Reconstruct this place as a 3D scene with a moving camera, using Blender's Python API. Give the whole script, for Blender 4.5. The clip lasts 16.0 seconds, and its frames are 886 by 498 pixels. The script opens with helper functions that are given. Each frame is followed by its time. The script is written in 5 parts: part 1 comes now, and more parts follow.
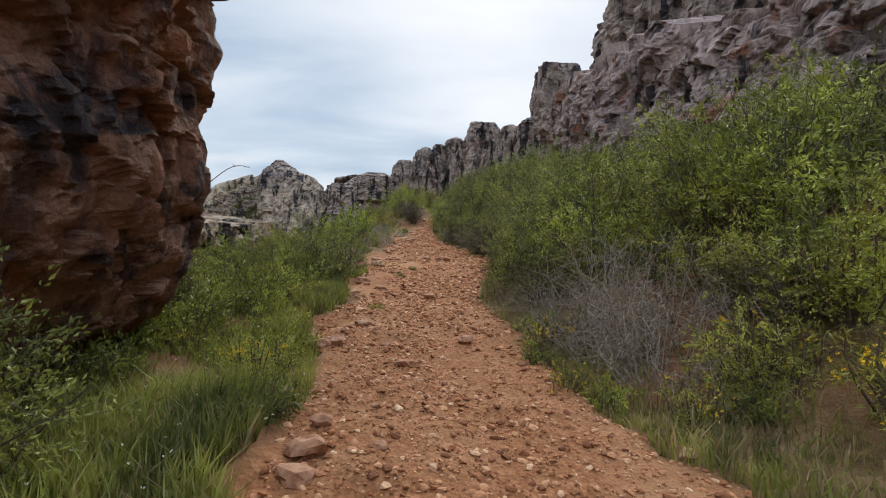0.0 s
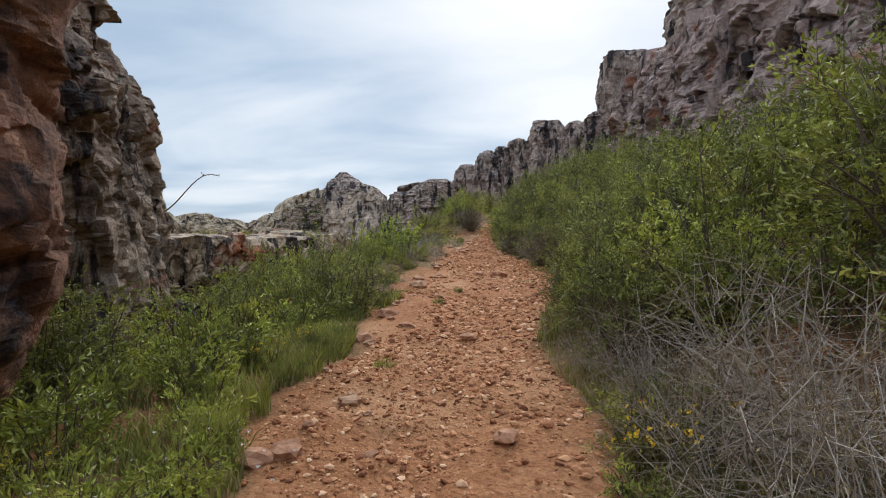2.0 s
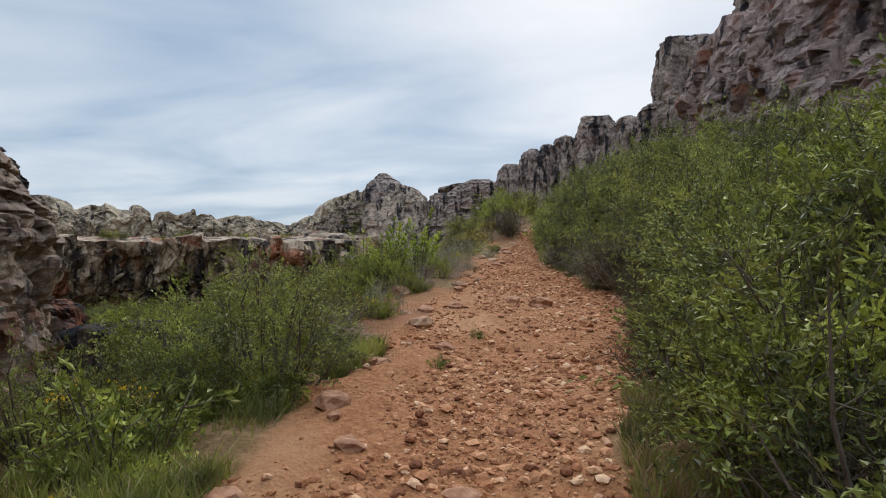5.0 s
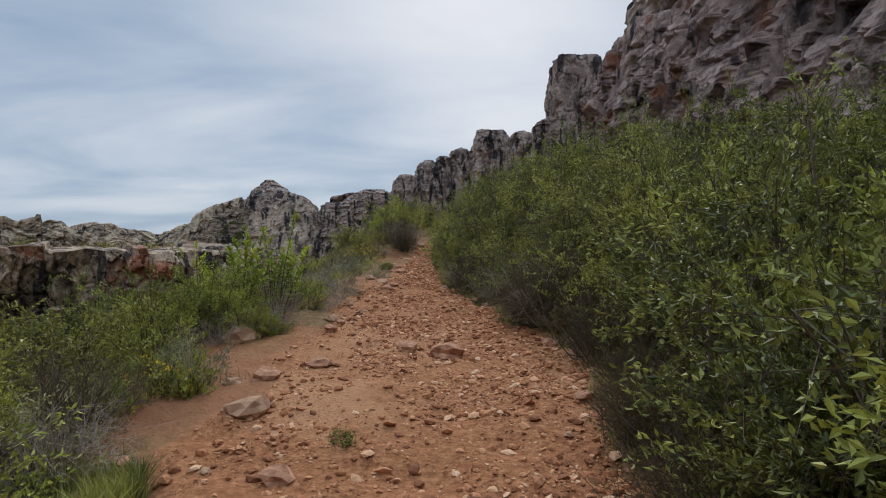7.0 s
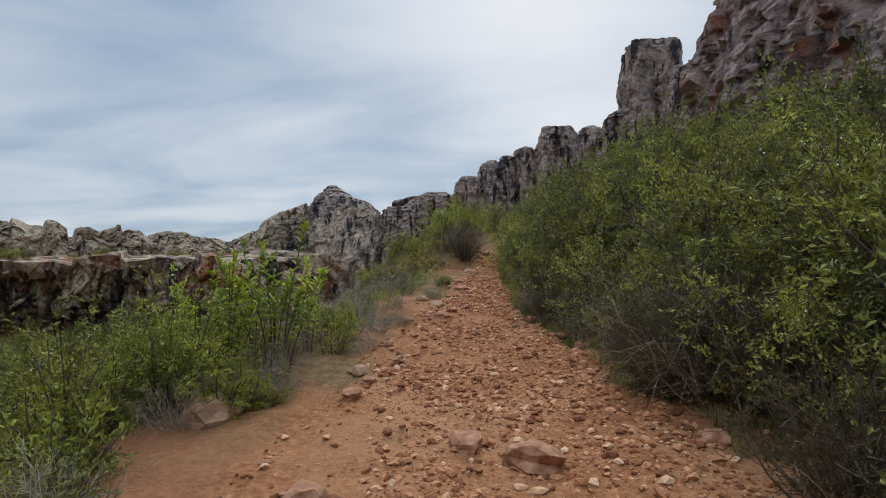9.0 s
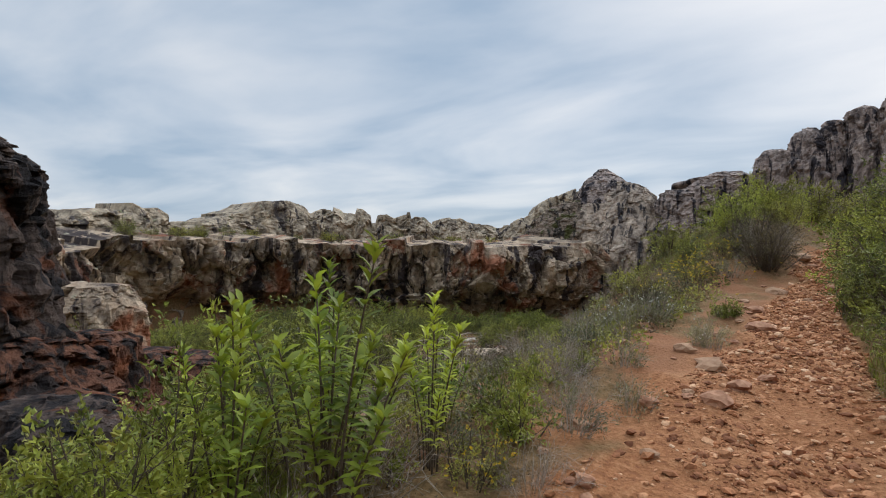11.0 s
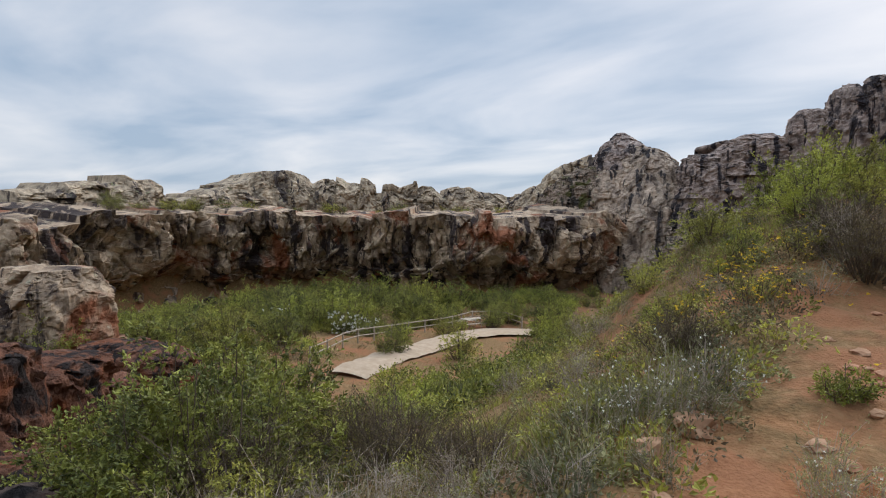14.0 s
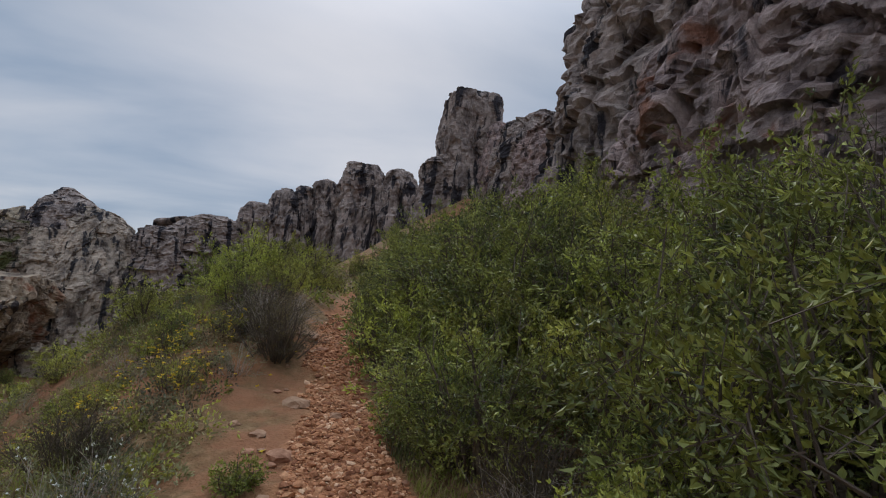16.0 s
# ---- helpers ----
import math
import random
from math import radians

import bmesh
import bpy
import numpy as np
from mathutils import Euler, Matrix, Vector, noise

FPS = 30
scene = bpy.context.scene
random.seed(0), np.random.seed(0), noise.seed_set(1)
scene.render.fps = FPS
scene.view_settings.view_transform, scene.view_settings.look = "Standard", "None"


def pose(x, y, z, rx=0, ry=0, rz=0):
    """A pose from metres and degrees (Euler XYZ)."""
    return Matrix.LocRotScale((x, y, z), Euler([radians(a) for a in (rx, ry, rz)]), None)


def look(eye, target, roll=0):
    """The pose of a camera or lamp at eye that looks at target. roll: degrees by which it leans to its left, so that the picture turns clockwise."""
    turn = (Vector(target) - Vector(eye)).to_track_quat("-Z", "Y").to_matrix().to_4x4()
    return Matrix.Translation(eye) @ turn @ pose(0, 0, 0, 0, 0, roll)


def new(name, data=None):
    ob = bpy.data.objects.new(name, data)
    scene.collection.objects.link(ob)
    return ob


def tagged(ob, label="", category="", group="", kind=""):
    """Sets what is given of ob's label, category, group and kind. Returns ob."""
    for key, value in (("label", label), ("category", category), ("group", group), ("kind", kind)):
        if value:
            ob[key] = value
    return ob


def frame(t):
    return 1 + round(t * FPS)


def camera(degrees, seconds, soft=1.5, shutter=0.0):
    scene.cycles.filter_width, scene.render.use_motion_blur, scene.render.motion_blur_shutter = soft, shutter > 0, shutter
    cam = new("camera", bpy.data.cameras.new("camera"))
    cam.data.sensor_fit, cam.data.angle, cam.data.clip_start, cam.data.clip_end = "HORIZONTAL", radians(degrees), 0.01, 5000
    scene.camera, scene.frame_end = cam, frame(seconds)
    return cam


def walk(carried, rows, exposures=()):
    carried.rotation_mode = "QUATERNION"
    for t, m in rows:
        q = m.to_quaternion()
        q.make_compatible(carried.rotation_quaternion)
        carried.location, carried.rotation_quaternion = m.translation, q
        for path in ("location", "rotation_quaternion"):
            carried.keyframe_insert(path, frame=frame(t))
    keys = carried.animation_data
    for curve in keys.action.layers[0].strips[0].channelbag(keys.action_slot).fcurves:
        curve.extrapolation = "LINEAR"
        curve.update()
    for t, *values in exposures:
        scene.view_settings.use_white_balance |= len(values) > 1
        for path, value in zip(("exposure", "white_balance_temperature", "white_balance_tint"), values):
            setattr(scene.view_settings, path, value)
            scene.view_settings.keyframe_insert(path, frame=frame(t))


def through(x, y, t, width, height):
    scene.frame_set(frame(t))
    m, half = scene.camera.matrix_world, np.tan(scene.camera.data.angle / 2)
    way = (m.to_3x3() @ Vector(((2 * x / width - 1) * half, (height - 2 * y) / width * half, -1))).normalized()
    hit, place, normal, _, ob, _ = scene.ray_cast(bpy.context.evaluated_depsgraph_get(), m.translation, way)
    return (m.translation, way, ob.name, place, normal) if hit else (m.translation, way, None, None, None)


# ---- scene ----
cam = camera(79.5, 16.0, soft=1.05)
PATH = [
    (0.0, look((0.325, 0.710, 1.475), (0.372, 2.709, 1.465), 2.17)),
    (0.5, look((0.404, 1.290, 1.537), (0.337, 3.289, 1.542), 0.37)),
    (1.0, look((0.466, 1.816, 1.574), (0.353, 3.813, 1.580), 0.07)),
    (1.5, look((0.621, 2.388, 1.646), (0.468, 4.382, 1.654), -0.33)),
    (2.0, look((0.708, 3.012, 1.700), (0.499, 5.001, 1.704), -0.13)),
    (2.5, look((0.788, 3.596, 1.733), (0.527, 5.579, 1.740), -0.23)),
    (3.0, look((0.832, 4.201, 1.773), (0.464, 6.167, 1.781), -0.54)),
    (5.5, look((0.719, 7.244, 2.033), (0.349, 9.209, 2.044), 0.16)),
    (6.0, look((0.602, 8.025, 2.079), (0.390, 10.014, 2.100), -0.53)),
    (6.5, look((0.642, 8.791, 2.135), (0.577, 10.790, 2.172), -0.73)),
    (7.0, look((0.605, 9.511, 2.166), (0.619, 11.510, 2.221), 0.17)),
    (7.5, look((0.544, 10.197, 2.253), (0.570, 12.196, 2.311), 0.47)),
    (8.0, look((0.537, 10.945, 2.335), (0.533, 12.944, 2.395), 0.67)),
    (8.5, look((0.491, 11.648, 2.406), (0.448, 13.647, 2.465), 0.77)),
    (9.0, look((0.501, 12.238, 2.435), (0.276, 14.224, 2.500), -0.43)),
    (9.5, look((0.365, 13.308, 2.568), (-0.195, 15.227, 2.627), 0.25)),
    (12.0, look((-0.040, 16.932, 3.024), (-1.349, 18.443, 2.986), 0.96)),
    (12.5, look((-0.394, 17.510, 3.115), (-1.763, 18.966, 3.051), 0.24)),
    (13.0, look((-0.643, 18.003, 3.248), (-2.072, 19.397, 3.130), -1.87)),
    (13.5, look((-0.816, 18.700, 3.368), (-2.298, 20.037, 3.241), -0.48)),
    (14.0, look((-1.001, 19.322, 3.383), (-2.198, 20.920, 3.262), 0.88)),
    (14.5, look((-1.006, 19.735, 3.436), (-1.753, 21.590, 3.383), 2.04)),
    (15.0, look((-0.837, 19.724, 3.469), (-1.075, 21.710, 3.478), 3.57)),
    (15.5, look((-0.780, 19.686, 3.518), (-0.589, 21.673, 3.634), 4.17)),
    (16.0, look((-0.742, 19.879, 3.503), (-0.172, 21.782, 3.737), 3.86)),
]
walk(cam, PATH, [(0, 0.24, 6500, 10), (1.5, 0.32, 6500, 10), (3.2, 0.28, 6500, 10), (5.5, 0.08, 6450, 10), (7, -0.10, 6380, 11), (9, -0.05, 6420, 10), (9.7, 0.0, 6500, 10),
                 (12, 0.2, 6650, 12), (13, 0.22, 6700, 13), (14, 0.2, 6650, 13), (14.5, -0.3, 6350, 13), (16, -0.38, 6300, 13)])

# ---- light ----
world = bpy.data.worlds.new("sky")
scene.world = world
world.use_nodes = True
SUN_AZ, SUN_EL = 5.0, 36.0


def sky_nodes(tree):
    n, l = tree.nodes, tree.links
    n.clear()
    out = n.new("ShaderNodeOutputWorld")
    bg = n.new("ShaderNodeBackground")
    bg.inputs["Strength"].default_value = 0.10
    sky = n.new("ShaderNodeTexSky")
    sky.sky_type = "NISHITA"
    sky.sun_disc = False
    sky.sun_elevation, sky.sun_rotation = radians(SUN_EL), radians(SUN_AZ)
    tc = n.new("ShaderNodeTexCoord")
    sep = n.new("ShaderNodeSeparateXYZ")
    l.new(tc.outputs["Generated"], sep.inputs[0])
    # cloud sheet seen in perspective: direction divided by its height
    add = n.new("ShaderNodeMath"); add.operation = "MAXIMUM"; add.inputs[1].default_value = 0.0
    l.new(sep.outputs["Z"], add.inputs[0])
    off = n.new("ShaderNodeMath"); off.operation = "ADD"; off.inputs[1].default_value = 0.16
    l.new(add.outputs[0], off.inputs[0])
    dx = n.new("ShaderNodeMath"); dx.operation = "DIVIDE"
    dy = n.new("ShaderNodeMath"); dy.operation = "DIVIDE"
    l.new(sep.outputs["X"], dx.inputs[0]); l.new(off.outputs[0], dx.inputs[1])
    l.new(sep.outputs["Y"], dy.inputs[0]); l.new(off.outputs[0], dy.inputs[1])
    com = n.new("ShaderNodeCombineXYZ")
    l.new(dx.outputs[0], com.inputs["X"]); l.new(dy.outputs[0], com.inputs["Y"])
    mp = n.new("ShaderNodeMapping")
    mp.inputs["Scale"].default_value = (0.75, 1.15, 1.0)
    mp.inputs["Location"].default_value = (1.7, 0.4, 0.0)
    mp.inputs["Rotation"].default_value = (0, 0, 0.25)
    l.new(com.outputs[0], mp.inputs[0])
    big = n.new("ShaderNodeTexNoise")
    big.inputs["Scale"].default_value, big.inputs["Detail"].default_value = 1.05, 6
    big.inputs["Roughness"].default_value, big.inputs["Distortion"].default_value = 0.48, 0.35
    l.new(mp.outputs[0], big.inputs["Vector"])
    ramp = n.new("ShaderNodeValToRGB")
    e = ramp.color_ramp.elements
    e[0].position, e[0].color = 0.375, (3.3, 4.4, 5.75, 1)
    e[1].position, e[1].color = 0.66, (6.9, 7.35, 7.9, 1)
    mid = e.new(0.5); mid.color = (4.9, 5.75, 6.8, 1)
    l.new(big.outputs["Fac"], ramp.inputs["Fac"])
    # brighter cloud round the hidden sun
    dot = n.new("ShaderNodeVectorMath"); dot.operation = "DOT_PRODUCT"
    a, h = radians(SUN_AZ), radians(SUN_EL)
    dot.inputs[1].default_value = (math.sin(a) * math.cos(h), math.cos(a) * math.cos(h), math.sin(h))
    nor = n.new("ShaderNodeVectorMath"); nor.operation = "NORMALIZE"
    l.new(tc.outputs["Generated"], nor.inputs[0]); l.new(nor.outputs[0], dot.inputs[0])
    gl = n.new("ShaderNodeMapRange")
    gl.interpolation_type = "SMOOTHSTEP"
    gl.inputs["From Min"].default_value, gl.inputs["From Max"].default_value = 0.86, 1.0
    gl.inputs["To Min"].default_value, gl.inputs["To Max"].default_value = 0.0, 0.36
    l.new(dot.outputs["Value"], gl.inputs["Value"])
    glow = n.new("ShaderNodeMix"); glow.data_type = "RGBA"
    glow.inputs[7].default_value = (9.5, 9.5, 9.6, 1)
    l.new(gl.outputs[0], glow.inputs[0]); l.new(ramp.outputs["Color"], glow.inputs[6])
    mix = n.new("ShaderNodeMix"); mix.data_type = "RGBA"
    mix.inputs[0].default_value = 0.88
    l.new(sky.outputs[0], mix.inputs[6]); l.new(glow.outputs[2], mix.inputs[7])
    # an overcast sky is brightest overhead
    zen = n.new("ShaderNodeMapRange")
    zen.interpolation_type = "SMOOTHSTEP"
    zen.inputs["From Min"].default_value, zen.inputs["From Max"].default_value = 0.42, 0.95
    zen.inputs["To Min"].default_value, zen.inputs["To Max"].default_value = 1.0, 3.0
    l.new(sep.outputs["Z"], zen.inputs["Value"])
    sc = n.new("ShaderNodeVectorMath"); sc.operation = "SCALE"
    l.new(mix.outputs[2], sc.inputs[0]); l.new(zen.outputs[0], sc.inputs["Scale"])
    l.new(sc.outputs[0], bg.inputs["Color"]); l.new(bg.outputs[0], out.inputs[0])


sky_nodes(world.node_tree)
sun = new("sun", bpy.data.lights.new("sun", "SUN"))
sun.data.energy, sun.data.angle, sun.data.color = 1.5, radians(25), (1.0, 0.96, 0.9)
sun.matrix_world = look((0, 0, 60), (-math.sin(radians(SUN_AZ)) * math.cos(radians(SUN_EL)) * 10, -math.cos(radians(SUN_AZ)) * math.cos(radians(SUN_EL)) * 10, 60 - math.sin(radians(SUN_EL)) * 10))


# ---- noise on arrays ----
_rs = np.random.RandomState(7)
_perm = np.concatenate([_rs.permutation(256)] * 2)
_val = _rs.rand(256) * 2 - 1


def vn3(x, y, z):
    """Smooth value noise, -1 to 1."""
    x, y, z = (np.asarray(a, float) for a in (x, y, z))
    xi, yi, zi = np.floor(x).astype(int), np.floor(y).astype(int), np.floor(z).astype(int)
    fx, fy, fz = x - xi, y - yi, z - zi
    fx, fy, fz = (f * f * (3 - 2 * f) for f in (fx, fy, fz))
    r = 0
    for a in (0, 1):
        for b in (0, 1):
            for c in (0, 1):
                v = _val[_perm[_perm[_perm[(xi + a) & 255] + ((yi + b) & 255)] + ((zi + c) & 255)]]
                r = r + v * (fx if a else 1 - fx) * (fy if b else 1 - fy) * (fz if c else 1 - fz)
    return r


def fbm(x, y, z, octaves=4, rough=0.5):
    r, amp = 0, 1.0
    for k in range(octaves):
        r = r + amp * vn3(x + 17 * k, y - 9 * k, z + 5 * k)
        x, y, z, amp = x * 2.03, y * 2.03, z * 2.03, amp * rough
    return r


def cells(x, y, z):
    """Cell noise: a random value for each block, and how near its border is."""
    xi, yi, zi = np.floor(x).astype(int), np.floor(y).astype(int), np.floor(z).astype(int)
    d1, d2, v, tilt = np.full(x.shape, 9.0), np.full(x.shape, 9.0), np.zeros(x.shape), np.zeros(x.shape)
    for a in (-1, 0, 1):
        for b in (-1, 0, 1):
            for c in (-1, 0, 1):
                h = _perm[_perm[_perm[(xi + a) & 255] + ((yi + b) & 255)] + ((zi + c) & 255)]
                px, py, pz = xi + a + 0.5 + 0.45 * _val[h], yi + b + 0.5 + 0.45 * _val[_perm[h]], zi + c + 0.5 + 0.45 * _val[_perm[h + 7]]
                d = np.sqrt((x - px) ** 2 + (y - py) ** 2 + (z - pz) ** 2)
                near = d < d1
                d2 = np.where(near, d1, np.minimum(d2, d))
                v = np.where(near, _val[_perm[h + 31]], v)
                tilt = np.where(near, _val[_perm[h + 47]] * (x - px) + _val[_perm[h + 59]] * (y - py) + _val[_perm[h + 71]] * (z - pz), tilt)
                d1 = np.where(near, d, d1)
    return v + 1.3 * tilt, d2 - d1


def step(a, b, x):
    t = np.clip((x - a) / (b - a), 0, 1)
    return t * t * (3 - 2 * t)


# ---- lie of the land ----
TY = [-10, 0, 5.66, 8, 12, 16.15, 19.7, 21.4, 25, 30.2, 33, 36, 39, 43, 55, 70, 100]
TZ = [-0.9, -0.02, 0.40, 0.58, 0.78, 1.08, 1.45, 1.65, 2.05, 2.76, 3.22, 3.62, 3.85, 3.3, -0.5, -3, -4]
CY = [-10, 3.5, 6, 9, 12, 15, 17, 20, 22, 25, 28, 31, 34, 40]
CX = [1.2, 0.82, 0.30, 0.1, 0.20, 0.50, 0.36, 0.05, 0.0, -0.05, 0.15, 0.55, 1.0, 2.0]
CW = [1.3, 1.2, 1.08, 1.12, 1.4, 1.65, 1.5, 1.05, 0.75, 0.45, 0.45, 0.45, 0.45, 0.4]
BY = [-30, -5, 4, 9, 14, 18, 25, 30, 32, 34, 36]
BX = [14, 12, 10, 8.6, 7.2, 6.5, 6.1, 6.3, 9.0, 14, 26]
RY = [10, 20, 29, 42, 52, 63, 70, 120]
RX = [-46, -48, -50, -54, -55.5, -52, -44, -44]
QX = [-60, -52, -43, -35, -28, -17, 0, 40, 80]
QY = [62, 63, 69, 75, 86, 97, 104, 106, 106]


def land(x, y):
    """Height of the ground, without the small roughness."""
    x, y = np.asarray(x, float), np.asarray(y, float)
    z = np.interp(y, TY, TZ)
    d = x - np.interp(y, CY, CX)
    w = np.interp(y, CY, CW)
    r, left = np.maximum(d - w, 0), np.maximum(-d - w, 0)
    brow = np.interp(y, BY, BX)
    behind = np.maximum(x - brow - 2.8, 0)
    up = 0.46 * r * step(0, 2.0, r)
    up = np.minimum(up, 0.46 * np.maximum(brow - np.interp(y, CY, CX) - w, 1.5)) + 4.9 * step(0.0, 1.6, behind) + 0.32 * np.minimum(behind, 40)
    up = up * (1 - step(33, 44, y)) + 0.10 * r * step(33, 44, y)
    shoulder = 3.0 - 2.1 * step(4.6, 8.4, y)
    s = np.maximum(left - shoulder, 0)
    down = (0.42 + 0.20 * step(23, 30, y)) * s * step(0, 2.2, s)
    floor = -5.4 - 0.030 * np.clip(y - 38, -10, 30) - 0.045 * np.clip(-28 - x, 0, 22) + 0.5 * vn3(x * 0.07, y * 0.07, 3)
    zl = z - down
    zl = np.where(zl < floor + 2, floor + 2 * np.exp(np.minimum(zl - floor - 2, 0) / 2), zl)
    z = np.where(d > 0, z + up, zl)
    # the swell of the bank beside the trail's top
    z = z + 1.75 * np.exp(-((x + 3.4) / 3.0) ** 2 - ((y - 34.5) / 4.5) ** 2) * (1 - np.exp(-np.maximum(left, 0) / 0.6))
    # the hill under the ridge to the north
    z = z + 15 * step(36, 68, y) * np.clip((x + 12) / 26, 0, 1)
    # the plateau behind the quarry's rim
    back = np.maximum(np.interp(y, RY, RX) - x, np.where(x < -10, y - np.interp(x, QX, QY), -1))
    z = z + np.where(x < -10, (3.2 - z) * step(1.0, 5.0, back), 0)
    z = z * (1 - step(160, 320, np.hypot(x, y - 40)))
    return z


def on_trail(x, y):
    """1 on the bare trail, 0 off it, with a ragged edge."""
    x, y = np.asarray(x, float), np.asarray(y, float)
    d = np.abs(x - np.interp(y, CY, CX)) - np.interp(y, CY, CW)
    d = d + 0.28 * vn3(x * 0.9, y * 0.9, 1) + 0.12 * vn3(x * 3.1, y * 3.1, 2)
    return 1 - step(-0.12, 0.18, d)


def ground_z(x, y):
    x, y = np.asarray(x, float), np.asarray(y, float)
    near = 1 - step(25, 60, np.hypot(x, y - 18))
    m = on_trail(x, y)
    rough = 0.10 * vn3(x * 0.55, y * 0.55, 5) + 0.05 * vn3(x * 1.7, y * 1.7, 8)
    fine = 0.034 * vn3(x * 3.7, y * 3.7, 9) + 0.016 * vn3(x * 9.1, y * 9.1, 4)
    # a worn rut along the trail, and the shallow rock steps across it
    d = x - np.interp(y, CY, CX)
    rut = -0.06 * np.exp(-((d - 0.15) / 0.45) ** 2) * m
    ledge = 0.035 * np.abs(np.mod(y * 0.42 + 0.5 * vn3(x * 0.8, y * 0.3, 6), 1) - 0.5) * m
    far = 0.35 * vn3(x * 0.16, y * 0.16, 12) * (1 - near)
    return land(x, y) + rough * (1 - 0.55 * m) + fine * near + rut + ledge + far


# ---- materials ----
def material(name):
    m = bpy.data.materials.new(name)
    m.use_nodes = True
    n = m.node_tree.nodes
    return m, n, m.node_tree.links, n["Principled BSDF"]


def noise_node(n, l, scale, detail=5, rough=0.55, stretch=None, distort=0.0):
    t = n.new("ShaderNodeTexNoise")
    t.inputs["Scale"].default_value, t.inputs["Detail"].default_value = scale, detail
    t.inputs["Roughness"].default_value, t.inputs["Distortion"].default_value = rough, distort
    g = n.new("ShaderNodeNewGeometry")
    if stretch:
        mp = n.new("ShaderNodeMapping")
        mp.inputs["Scale"].default_value = stretch
        l.new(g.outputs["Position"], mp.inputs[0]); l.new(mp.outputs[0], t.inputs["Vector"])
    else:
        l.new(g.outputs["Position"], t.inputs["Vector"])
    return t.outputs["Fac"]


def ramp_node(n, l, fac, stops):
    r = n.new("ShaderNodeValToRGB")
    e = r.color_ramp.elements
    e[0].position, e[0].color = stops[0][0], (*stops[0][1], 1)
    e[1].position, e[1].color = stops[-1][0], (*stops[-1][1], 1)
    for p, c in stops[1:-1]:
        k = e.new(p); k.color = (*c, 1)
    l.new(fac, r.inputs["Fac"])
    return r.outputs["Color"]


def mix_node(n, l, fac, a, b, kind="MIX"):
    m = n.new("ShaderNodeMix"); m.data_type = "RGBA"; m.blend_type = kind
    for k, v in ((0, fac), (6, a), (7, b)):
        if isinstance(v, (int, float)):
            m.inputs[k].default_value = v
        elif isinstance(v, tuple):
            m.inputs[k].default_value = (*v, 1)
        else:
            l.new(v, m.inputs[k])
    return m.outputs[2]


def mask_node(n, l, fac, a, b):
    m = n.new("ShaderNodeMapRange")
    m.interpolation_type = "SMOOTHSTEP"
    m.inputs["From Min"].default_value, m.inputs["From Max"].default_value = a, b
    l.new(fac, m.inputs["Value"])
    return m.outputs[0]


def bump_node(n, l, height, strength, dist, normal=None):
    b = n.new("ShaderNodeBump")
    b.inputs["Strength"].default_value, b.inputs["Distance"].default_value = strength, dist
    l.new(height, b.inputs["Height"])
    if normal is not None:
        l.new(normal, b.inputs["Normal"])
    return b.outputs[0]


def rock_material(name, pale, mid, dark, stain, size, streak=0.5, stained=0.55, lichen=None, bump=1.0, flow=0.22, edge=0.08):
    """Weathered rock: grain, dark varnish running down, iron stains. size: metres of the large patches."""
    m, n, l, p = material(name)
    grain = noise_node(n, l, 9.0 / size, 8, 0.65)
    patch = noise_node(n, l, 1.6 / size, 6, 0.6, distort=0.6)
    col = ramp_node(n, l, grain, [(0.30, mid), (0.52, tuple((a + b) / 2 for a, b in zip(pale, mid))), (0.72, pale)])
    blot = noise_node(n, l, 4.5 / size, 5, 0.6, (1, 1, 0.5), 0.4)
    col = mix_node(n, l, 1.0, col, ramp_node(n, l, blot, [(0.34, (0.30, 0.28, 0.28)), (0.5, (0.85, 0.84, 0.82)), (0.66, (1.15, 1.12, 1.08))]), "MULTIPLY")
    run = noise_node(n, l, 3.4 / size, 6, 0.62, (1, 1, flow), 0.8)
    col = mix_node(n, l, mask_node(n, l, run, streak, streak + edge), col, dark)
    col = mix_node(n, l, mask_node(n, l, patch, stained, stained + 0.12), col, mix_node(n, l, grain, stain, tuple(c * 0.45 for c in stain)))
    if lichen:
        lic = noise_node(n, l, 5.0 / size, 7, 0.7)
        col = mix_node(n, l, mask_node(n, l, lic, 0.60, 0.68), col, lichen)
    l.new(col, p.inputs["Base Color"])
    p.inputs["Roughness"].default_value = 0.88
    p.inputs["Specular IOR Level"].default_value = 0.25
    fine = noise_node(n, l, 40.0 / size, 8, 0.7)
    b = bump_node(n, l, grain, 0.8 * bump, 0.10 * size)
    b = bump_node(n, l, fine, 0.6 * bump, 0.03 * size, b)
    l.new(b, p.inputs["Normal"])
    return m


